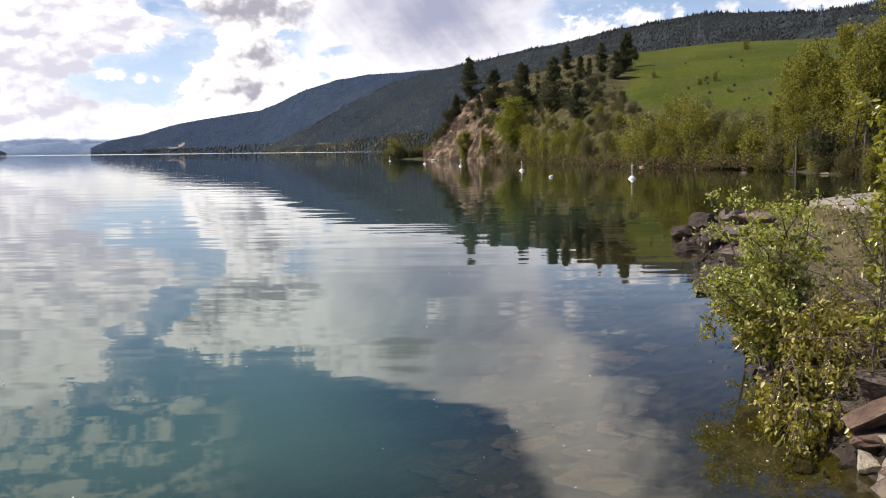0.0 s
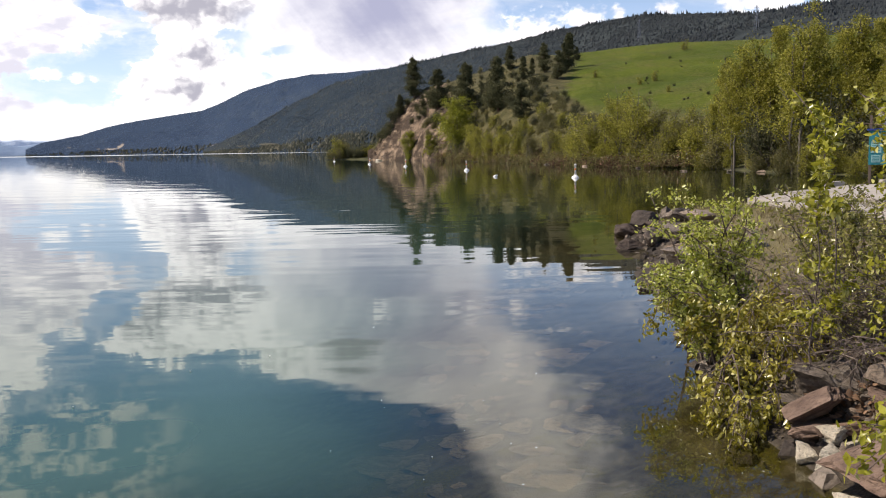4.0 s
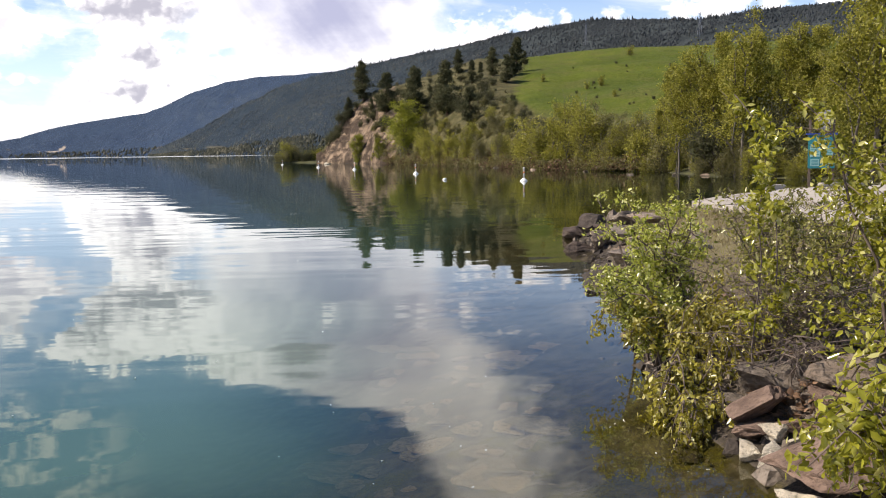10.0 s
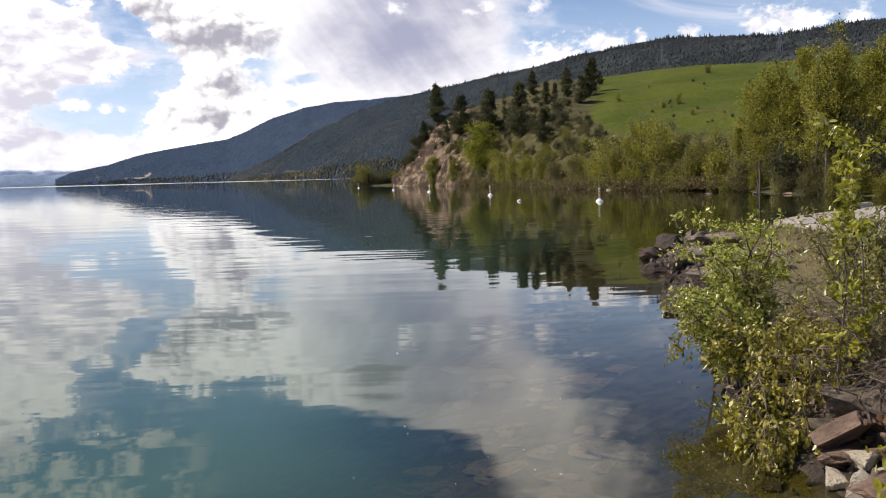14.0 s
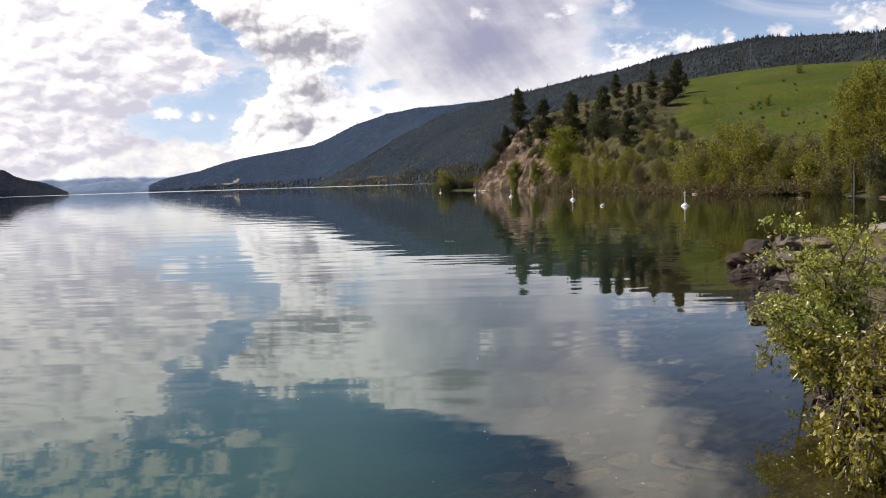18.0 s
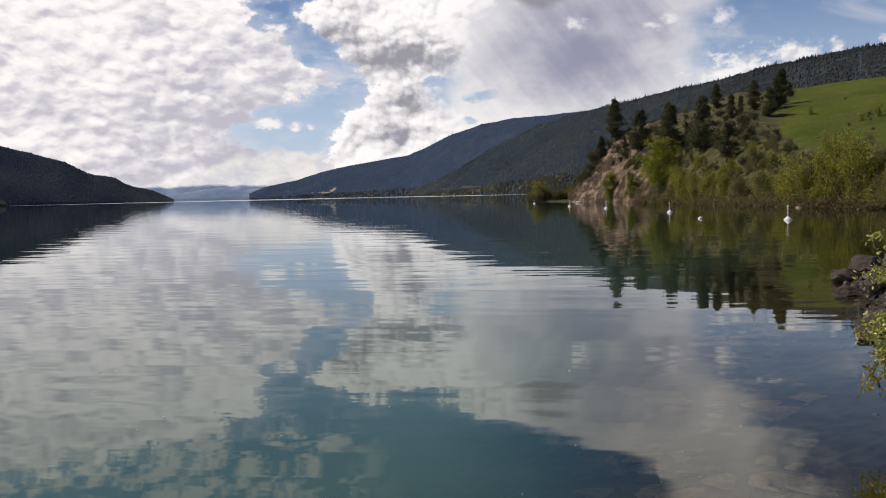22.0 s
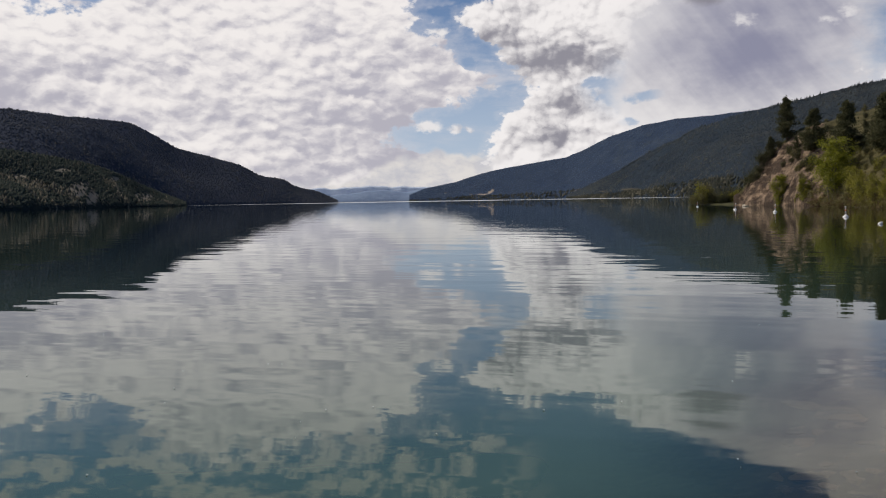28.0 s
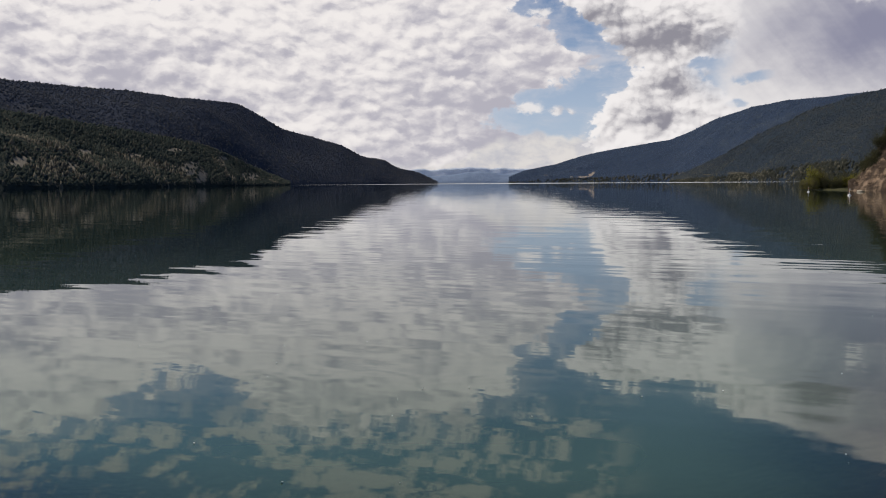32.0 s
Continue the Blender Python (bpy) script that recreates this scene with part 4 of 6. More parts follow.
forest("forest_far_shore", "olive leafy trees along the far end of the lake", M_SHORETREE, v_ridge, 2600, 7.0, rng_of(6), wide=0.6, low=0.0, high=0.09, thin=300.0)

# Knoll by the bay: bearing, foot, crest, elevation
KNOLL = [(-1.6, 196, 199, 0.0), (-1.2, 193, 199, 0.25), (-0.7, 190, 199, 1.0), (0.1, 184, 199, 2.05), (1.1, 176, 199, 3.1), (2.0, 168, 199, 3.8), (3.1, 160, 200, 4.05), (4.5, 150, 201, 4.5), (5.9, 138, 203, 4.8), (7.3, 126, 205, 5.3),
         (8.6, 118, 207, 5.7), (10.4, 108, 210, 5.65), (12.4, 97, 215, 5.8), (15.3, 91, 222, 6.02), (17.3, 86, 228, 6.10), (20.4, 80, 235, 6.13), (25.2, 76, 240, 6.15), (29.8, 74, 245, 6.12), (40.0, 72, 250, 6.0), (70.0, 80, 260, 4.0)]


def knoll_rows():
    t = np.array(KNOLL)
    b = np.concatenate([np.arange(-1.6, 12.0, 0.12), np.arange(12.0, 70.0, 0.35)])
    s = np.concatenate([np.linspace(0, 1, 60), 1 + np.linspace(0.06, 1, 14)])
    foot, crest = np.interp(b, t[:, 0], t[:, 1]) - 2.5, np.interp(b, t[:, 0], t[:, 2])
    top = 2.0 + crest * np.tan(np.radians(np.interp(b, t[:, 0], t[:, 3])))
    S, F = np.meshgrid(s, foot, indexing="ij")
    C, T, B = (np.broadcast_to(a, S.shape) for a in (crest, top, b))
    D = np.where(S <= 1, F + (C - F) * S, C + 220 * (S - 1))
    X, Y = polar(B, D)
    steep = np.interp(B, (2.0, 9.0, 14.0), (0.62, 0.72, 0.92))
    rise = np.where(S <= 1, np.clip(S, 0, 1) ** steep, 1 - 0.35 * np.clip(S - 1, 0, 1)) * np.where(B > 2.8, np.clip(S / 0.08, 0.02, 1) ** 0.8, 1.0)
    N, N2, N3 = fbm(X, Y, 26.0, 5, 21.0), fbm(X, Y + B * 3, 7.0, 4, 31.0), fbm(X + T * rise * 1.6, Y - T * rise * 0.8, 3.6, 4, 41.0)
    mask = np.clip(S * 6, 0, 1) * np.clip((1.03 - S) * 8, 0.06, 1)
    crag = np.interp(B, (2.6, 4.6), (1.0, 0.14))
    Z = T * rise + mask * (1.3 * N + 1.5 * crag * N2 - 2.2 * np.clip(crag - 0.25, 0, 1) * np.abs(N3)) - np.where(S < 0.01, 1.0, 0.0)
    bare = np.interp(B, (-2, 2.2, 3.6, 6.0, 12.0), (1.0, 0.95, 0.42, 0.14, 0.03)) * np.interp(S, (0, 0.85, 1.0), (1.0, 0.95, 0.3))
    lim = np.interp(S, (0.0, 0.1, 0.2, 0.35, 0.6, 0.9, 1.0), (19.0, 14.5, 12.2, 10.6, 11.0, 11.4, 8.5))
    field = np.clip((B - lim) / 2.0 + 0.5, 0, 1) * np.interp(S, (0.0, 0.08, 0.30), (0.0, 0.0, 1.0))
    return b, s, X, Y, Z, bare, field


kb, ks, KX, KY, KZ, kbare, kfield = knoll_rows()
km = len(kb)
kv = np.stack([KX, KY, KZ], -1)
me = mesh_of("knoll", kv.reshape(-1, 3), [(i * km + k, i * km + k + 1, (i + 1) * km + k + 1, (i + 1) * km + k) for i in range(len(ks) - 1) for k in range(km - 1)], M_HILL, True)
add_attribute(me, "bare", kbare.ravel())
add_attribute(me, "field", kfield.ravel())
tagged(new("hill_knoll", me), "green grassy hill with a bare pinkish bluff over the bay", "hill", kind="structure")


def on_knoll(bearing, elevation):
    """Where a line of sight from the bank meets the knoll."""
    k = float(np.clip(np.interp(bearing, kb, np.arange(km)), 0, km - 1.01))
    best = None
    for i in np.arange(0.5, 60.0, 0.25):
        p = on_slope(kv, i, k)
        e = math.degrees(math.atan2(p[2] - 2.0, math.hypot(p[0], p[1])))
        if best is None or e > elevation:
            best = p
            if e > elevation:
                break
        best = p
    return best


# Trees -------------------------------------------------------------------
def empty(name):
    ob = new(name)
    ob.empty_display_size = 0.3
    return ob


def broadleaf(name, label, seed, height, spread, leaf, count, mat, stems=1, bare=0.18, bark=None):
    """A leafy tree: tapered trunk, limbs and a crown of many small leaf clumps with gaps."""
    rng = rng_of(seed)
    root = tagged(empty(name), label, "tree", "trees along the shore")
    trunk_paths, limb_paths, cloud = [], [], []
    for s in range(stems):
        ox, oy = (0, 0) if stems == 1 else rng.normal(0, spread * 0.25, 2)
        top = height * (1 if s == 0 else rng.uniform(0.7, 0.98))
        lean = rng.normal(0, 0.022, 2) * top
        path = []
        for q in np.linspace(0, 1, 9):
            path.append((ox + lean[0] * q ** 1.4 + rng.normal(0, 0.012) * top, oy + lean[1] * q ** 1.4 + rng.normal(0, 0.012) * top, top * q - 0.3, max(0.012, 0.011 * top * (1 - q) ** 0.8)))
        trunk_paths.append(path)
        pts = np.array(path)
        for _ in range(int(22 / stems ** 0.5)):
            q = rng.uniform(bare, 0.97)
            p = np.array([np.interp(q, np.linspace(0, 1, 9), pts[:, c]) for c in range(3)])
            a = rng.uniform(0, 6.283)
            reach = spread * (0.35 + 0.75 * math.sin(math.pi * min(1.0, (q - bare) / (1 - bare) * 0.8 + 0.22))) * rng.uniform(0.55, 1.15)
            tilt = rng.uniform(1.0, 2.3) + 0.3 * q
            limb = []
            for w in np.linspace(0, 1, 5):
                limb.append((p[0] + math.cos(a) * reach * w, p[1] + math.sin(a) * reach * w, p[2] + reach * tilt * w * (1 - 0.25 * w) + rng.normal(0, 0.03) * reach,
                             0.006 * top * (1 - q * 0.6) * (1 - w) + 0.012))
            limb_paths.append(limb)
            lp = np.array(limb)[:, :3]
            for _ in range(rng.integers(3, 7)):
                w = rng.uniform(0.3, 1.05)
                c = lp[0] + (lp[-1] - lp[0]) * w + rng.normal(0, 0.13, 3) * reach
                cloud.append((c, rng.uniform(0.16, 0.34) * reach + 0.12))
    part("trunk", mesh_of("trunk", *tubes(trunk_paths, 7), bark or M_BARK, True), root)
    tagged(part("branchwork", mesh_of("branchwork", *tubes(limb_paths, 4), bark or M_BARK, True), root), kind="stuff")
    weights = np.array([r ** 2 for _, r in cloud])
    pick = rng.choice(len(cloud), count, p=weights / weights.sum())
    cen = np.array([c for c, _ in cloud])[pick] + rng.normal(size=(count, 3)) * np.array([r for _, r in cloud])[pick][:, None] * (0.75, 0.75, 0.62)
    cen = cen[cen[:, 2] > height * 0.04]
    tagged(part("crown", leaf_mesh("crown", mat, cen, leaf, leaf * 0.8, rng), root), kind="stuff")
    return root


def pine(name, label, seed, height, width, count):
    """A ponderosa-like pine: straight trunk, drooping whorls, uneven needle clumps."""
    rng = rng_of(seed)
    root = tagged(empty(name), label, "tree", "pines on the bluff")
    part("trunk", mesh_of("trunk", *tubes([[(rng.normal(0, 0.05), rng.normal(0, 0.05), height * q - 0.4, 0.022 * height * (1 - q) + 0.02) for q in np.linspace(0, 1, 7)]], 7), M_PINEBARK, True), root)
    limbs, cen = [], []
    for _ in range(60):
        q = rng.uniform(0.06, 0.98)
        a = rng.uniform(0, 6.283)
        reach = width * (1 - abs(q - 0.36) / 0.64 * 0.78) * rng.uniform(0.45, 1.15) + 0.15
        z = height * q
        limbs.append([(math.cos(a) * reach * w, math.sin(a) * reach * w, z + reach * (0.25 * w - 0.30 * w * w), 0.05 * (1 - w) + 0.012) for w in (0, 0.5, 1)])
        for _ in range(count // 60):
            w = rng.uniform(0.25, 1.05)
            cen.append((math.cos(a) * reach * w + rng.normal(0, 0.16 * reach + 0.12), math.sin(a) * reach * w + rng.normal(0, 0.16 * reach + 0.12), z + rng.normal(0, 0.025 * height) + 0.1))
    tagged(part("branchwork", mesh_of("branchwork", *tubes(limbs, 4), M_PINEBARK, True), root), kind="stuff")
    tagged(part("crown", leaf_mesh("crown", M_NEEDLE, cen, 0.40, 0.20, rng), root), kind="stuff")
    return root


def stand(ob, x, y, z, turn=0.0, size=1.0):
    ob.matrix_basis = pose(x, y, z, 0, 0, turn) @ Matrix.Diagonal((size, size, size, 1))
    return ob


def stand_copy(ob, x, y, z, turn, size):
    c = copy_thing(ob, Matrix())
    c.matrix_basis = pose(x, y, z, 0, 0, turn) @ Matrix.Diagonal((size, size, size, 1))
    return c


class Kind:
    """Stands the first of a kind itself and copies it afterwards."""

    def __init__(self, ob, height):
        self.ob, self.height, self.used = ob, height, False

    def at(self, x, y, z, turn, height, label=""):
        size = height / self.height
        ob = stand(self.ob, x, y, z, turn, size) if not self.used else stand_copy(self.ob, x, y, z, turn, size)
        self.used = True
        if label:
            ob["label"] = label
        return ob


rng = rng_of(77)
PINES = [Kind(pine("pine_tree", "dark green pine tree on the bluff", 11 + i, 10.0, w, 9000), 10.0) for i, w in enumerate((2.6, 2.1, 3.0))]
# bearing, elevation of the foot and of the top
for i, (b, e, top) in enumerate([(1.38, 3.2, 5.6), (2.85, 2.45, 4.9), (4.64, 2.1, 5.2), (4.35, 2.3, 4.4), (6.62, 2.25, 5.55), (6.35, 2.4, 4.7), (7.38, 4.8, 6.25), (8.06, 1.65, 3.95), (8.2, 4.2, 5.6), (9.5, 4.6, 6.35),
                                 (10.33, 4.2, 5.9), (11.0, 4.8, 6.9), (10.7, 4.6, 6.3), (11.5, 5.3, 6.1), (8.75, 4.5, 5.5), (0.5, 2.2, 3.4), (1.9, 2.6, 3.4), (5.6, 3.4, 4.1)]):
    p = on_knoll(b, e)
    far = math.hypot(p[0], p[1])
    h = max(1.8, far * math.tan(radians(top)) + 2.0 - p[2])
    PINES[(i * 2) % 3].at(p[0], p[1], p[2], rng.uniform(0, 360), h, "small scrubby pine on the bare bluff" if h < 5 else "")

COTTON = [Kind(broadleaf("cottonwood_tree", "tall cottonwood tree in fresh yellow-green leaf", 31 + i, 10.0, sp, 0.125, 8200, M_LEAF, st, 0.22), 10.0) for i, (sp, st) in enumerate(((1.05, 1), (1.3, 2), (0.85, 1), (1.15, 2)))]
BUSHY = [Kind(broadleaf("shore_tree", "leafy olive-green tree at the foot of the hill", 61 + i, 8.0, sp, 0.125, 6600, m, 3, 0.05), 8.0) for i, (sp, m) in enumerate(((1.25, M_LEAF), (1.05, M_LEAF), (1.4, M_LEAF_SAGE)))]
LIME = [Kind(broadleaf("lime_green_tree", "bright lime-green leafy tree at the water's edge", 41 + i, 10.0, sp, 0.19, 10500, M_LEAF_LIME, st, 0.03), 10.0) for i, (sp, st) in enumerate(((2.1, 3), (1.7, 3)))]
SHRUB = [Kind(broadleaf("shore_shrub", "leafy olive-green shrub at the waterline", 51 + i, 4.0, 1.35, 0.17, 2400, m, 4, 0.04), 4.0) for i, m in enumerate((M_LEAF, M_LEAF_SAGE, M_LEAF))]


BUSH = Kind(broadleaf("bluff_bush", "dark scrubby bush clinging to the bluff", 58, 3.0, 1.3, 0.17, 2200, M_NEEDLE, 4, 0.03), 3.0)
for i, (b, e, h) in enumerate(((0.05, 1.75, 2.6), (-0.25, 1.1, 2.4), (-0.5, 0.7, 2.6), (-0.75, 0.45, 2.8), (0.3, 2.1, 2.0), (0.9, 2.7, 1.8), (1.5, 2.3, 2.0), (2.0, 2.0, 1.5), (2.3, 3.0, 2.2), (1.2, 1.6, 1.2), (2.6, 1.6, 2.0),
                            (5.3, 2.6, 2.6), (7.3, 2.4, 2.4), (8.6, 2.9, 2.2), (9.0, 3.6, 2.4), (6.0, 3.6, 2.0))):
    p = on_knoll(b, e)
    BUSH.at(p[0], p[1], p[2] - 0.2, rng.uniform(0, 360), h)


def shore_at(bearing):
    t = np.array(KNOLL)
    return float(np.interp(bearing, t[:, 0], t[:, 1]))


def plant(kind, bearing, distance, height, label=""):
    x, y = polar(bearing, distance)
    k = float(np.interp(bearing, kb, np.arange(km)))
    foot = shore_at(bearing) - 2.5
    s = (distance - foot) / max(1.0, float(np.interp(bearing, *np.array(KNOLL)[:, [0, 2]].T)) - foot)
    z = float(ground_z(np.array([x]), np.array([y]))[0])
    if s > 0 and kb[0] < bearing:
        z = max(z, on_slope(kv, min(58.0, s * 59), min(k, km - 1.1))[2])
    return kind.at(x, y, z - 0.1, rng.uniform(0, 360), height, label)


# the single trees that stand out along the foot of the knoll: kind, bearing, metres behind the waterline, height
for kind, b, back, h in ((LIME[0], 3.78, -1.5, 10.4), (LIME[1], 1.0, -2.3, 5.8), (LIME[1], 2.3, -2, 4.0), (BUSHY[1], 13.3, 0, 7.6), (BUSHY[0], 14.2, 1, 8.2), (BUSHY[0], 15.2, 0, 7.8),
                         (BUSHY[2], 16.3, 2, 6.4), (BUSHY[1], 5.2, -1, 6.0), (BUSHY[0], 6.1, -2, 5.6), (BUSHY[0], 7.7, -1, 6.0), (BUSHY[2], 8.6, -2, 4.6),
                         (BUSHY[1], 6.9, 0, 4.9), (BUSHY[2], 9.9, -1, 4.6), (BUSHY[0], 11.3, -1, 4.4), (BUSHY[1], 12.3, 0, 4.8), (BUSHY[2], 17.4, 2, 5.0), (BUSHY[1], 18.6, 2, 5.6)):
    plant(kind, b, shore_at(b) + back, h)
def lake_edge(bearing):
    """Distance of the bay's far shore."""
    d = np.arange(42.0, 110.0, 0.5)
    over = offshore(*polar(bearing, d)) > 0
    edge = float(d[np.nonzero(over)[0][-1]]) if over.any() else 60.0
    return min(edge, shore_at(bearing) - 2.3)


for i in range(16):
    b = rng.uniform(4.4, 13.0)
    plant((BUSHY + SHRUB)[i % 6], b, shore_at(b) + rng.uniform(-2, 2), rng.uniform(2.2, 4.4))
# the grove
for i in range(46):
    b = 19.6 + 21.0 * (i + rng.uniform(-0.3, 0.3)) / 46
    h = float(np.interp(b, (19.4, 20.4, 22.5, 24.6, 26.0, 28.0, 34.0), (6.8, 8.6, 9.6, 10.6, 8.8, 9.6, 10.8))) * rng.uniform(0.74, 1.08)
    plant(COTTON[i % 4], b, lake_edge(b) + rng.uniform(1.0, 9), h)
for i in range(16):                                             # trees behind, that close the grove
    b = rng.uniform(20.6, 40.0)
    plant(COTTON[i % 4], b, lake_edge(b) + rng.uniform(9, 22), rng.uniform(5.5, 8.0))
for i in range(40):                                             # shaded undergrowth behind the trunks
    b = 19.8 + 12.0 * (i + rng.uniform(-0.4, 0.4)) / 40
    plant((SHRUB[1], BUSH, SHRUB[1])[i % 3], b, lake_edge(b) + rng.uniform(3, 11), rng.uniform(2.2, 4.2), "shaded undergrowth bush in the grove")
# shrubs along the waterline
for i in range(84):
    b = rng.uniform(0.2, 17.0) if i % 3 == 0 else 17.0 + 19.0 * rng.uniform(0, 1)
    back = rng.uniform(-0.6, 3)
    plant(SHRUB[i % 3], b, (shore_at(b) - 2.0 if b < 17 else lake_edge(b)) + back, rng.uniform(0.6, 2.6) * (0.6 if b < 4 else 1.0) * (0.8 if 20 < b < 29 else 1.0))
for i in range(40):
    b = rng.uniform(3.0, 18.5)
    plant(SHRUB[i % 3], b, shore_at(b) + rng.uniform(0, 14), rng.uniform(0.9, 2.2))
# trees and brush between the knoll and the grove
for i in range(30):
    b = 15.0 + 5.6 * (i + rng.uniform(-0.4, 0.4)) / 30
    plant((BUSHY + SHRUB)[(i * 5) % 6], b, lake_edge(b) + rng.uniform(0, 6), rng.uniform(1.6, 5.0))


def brush(name, label, mat, count, seed, last=29.0):
    """Undergrowth along the waterline below the knoll."""
    r = rng_of(seed)
    cen = []
    while len(cen) < count:
        b = r.uniform(2.6, last)
        d = (shore_at(b) - 2.4 if b < 16.5 else lake_edge(b)) + abs(r.normal(0, 2.2 if b < 19 else 5.0)) - 0.3
        x, y = polar(b, d)
        tall, wide = r.uniform(0.2, 1.3) * r.uniform(0.4, 1.2), r.uniform(0.2, 0.7)
        foot = shore_at(b) - 2.5
        s = (d - foot) / (float(np.interp(b, *np.array(KNOLL)[:, [0, 2]].T)) - foot)
        z = max(0.0, on_slope(kv, min(58.0, max(0.0, s) * 59), float(np.interp(b, kb, np.arange(km))))[2]) if b < 16.5 else 0.2
        cen += [(x + r.normal(0, wide), y + r.normal(0, wide * 0.6), z + tall * r.uniform(0, 1) ** 0.8) for _ in range(60)]
    tagged(new(name, leaf_mesh(name, mat, cen, 0.20, 0.12, r, -0.4)), label, "undergrowth", kind="stuff")


brush("shore_brush", "grey-olive undergrowth along the waterline", M_LEAF_SAGE, 34000, 701, 19.8)
brush("dead_shore_brush", "brown dead stalks along the waterline", M_LITTER, 22000, 702, 19.5)
# scrub on the slope
for i in range(290):
    b = rng.uniform(1.6, 13.0)
    e = rng.uniform(0.6, 4.8 - max(0.0, b - 9.0) * 0.9)
    p = on_knoll(b, e)
    (BUSH if i % 3 == 0 else SHRUB[1]).at(p[0], p[1], p[2] - 0.15, rng.uniform(0, 360), rng.uniform(0.4, 1.5), "grey-green scrub bush on the dry slope")
for b, e, h in ((17.9, 5.65, 1.9), (16.2, 3.9, 1.5), (15.3, 3.7, 1.1), (17.0, 3.2, 0.9), (12.6, 4.2, 1.2), (21.0, 3.6, 1.0)):
    p = on_knoll(b, e)
    SHRUB[0].at(p[0], p[1], p[2] - 0.1, rng.uniform(0, 360), h, "small dark bush in the green field")
tufts = rng_of(91)
for i in range(24):
    p = on_knoll(tufts.uniform(11.5, 22.0), tufts.uniform(2.4, 5.2))
    BUSH.at(p[0], p[1], p[2] - 0.1, tufts.uniform(0, 360), tufts.uniform(0.25, 0.6), "low weedy tuft in the green field")
# low wooded spit
for i in range(30):
    b = -4.0 + 3.0 * i / 29
    x, y = polar(b, rng.uniform(208, 216))
    k = (SHRUB[1], SHRUB[2], SHRUB[1], BUSH)[i % 4]
    k.at(x, y, 0.0, rng.uniform(0, 360), rng.uniform(1.3, 2.6) + (2.4 if i in (5, 8, 10) else 0.0) + (1.0 if i > 22 else 0.0), "low leafy bush on the spit")
# tall trees beyond the concrete apron
for b, d, h in ((31.5, 42, 9.5), (33.5, 36, 10.5), (36.5, 40, 11.0), (30.2, 50, 9.0), (39.5, 38, 10.0)):
    x, y = polar(b, d)
    COTTON[int(b) % 4].at(x, y, float(ground_z(np.array([x]), np.array([y]))[0]) - 0.1, rng.uniform(0, 360), h)


# Rocks -------------------------------------------------------------------
def rock_mesh(seed, mat, cuts=16, detail=4):
    """An angular boulder: a ball cut by flat planes, then roughened."""
    r = rng_of(seed)
    bm = bmesh.new()
    bmesh.ops.create_icosphere(bm, subdivisions=detail, radius=1.0)
    normals = r.normal(size=(cuts, 3))
    normals /= np.linalg.norm(normals, axis=1)[:, None]
    limits = r.uniform(0.36, 0.70, cuts)
    for vert in bm.verts:
        p = np.array(vert.co)
        for nrm, lim in zip(normals, limits):
            over = p @ nrm - lim
            if over > 0:
                p = p - nrm * over
        q = Vector(p)
        ledge = math.sin(q.z * 17.0 + 2.0 * noise.noise(q * 1.7 + Vector((0, seed, 0))))
        vert.co = q + q.normalized() * (0.075 * noise.fractal(q * 2.6 + Vector((seed, 0, 0)), 1.0, 2.0, 5) + 0.012 * ledge)
    return from_bm("rock", bm, mat)


ROCKS = [rock_mesh(100 + i, M_ROCK) for i in range(7)]
PALE = [rock_mesh(120 + i, M_PALEROCK) for i in range(3)]
DARK = [rock_mesh(130 + i, M_DARKROCK, 13) for i in range(3)]
RED = [rock_mesh(140 + i, M_REDROCK, 13) for i in range(3)]


def rock(me, x, y, z, sx, sy, sz, turn=0.0, tilt=0.0, roll=0.0, name="rock", label="rough brown-grey rock on the stony bank", group="shore rocks"):
    ob = tagged(new(name, me), label, "rock", group)
    ob.matrix_basis = pose(x, y, z, tilt, roll, turn) @ Matrix.Diagonal((sx, sy, sz, 1))
    return ob



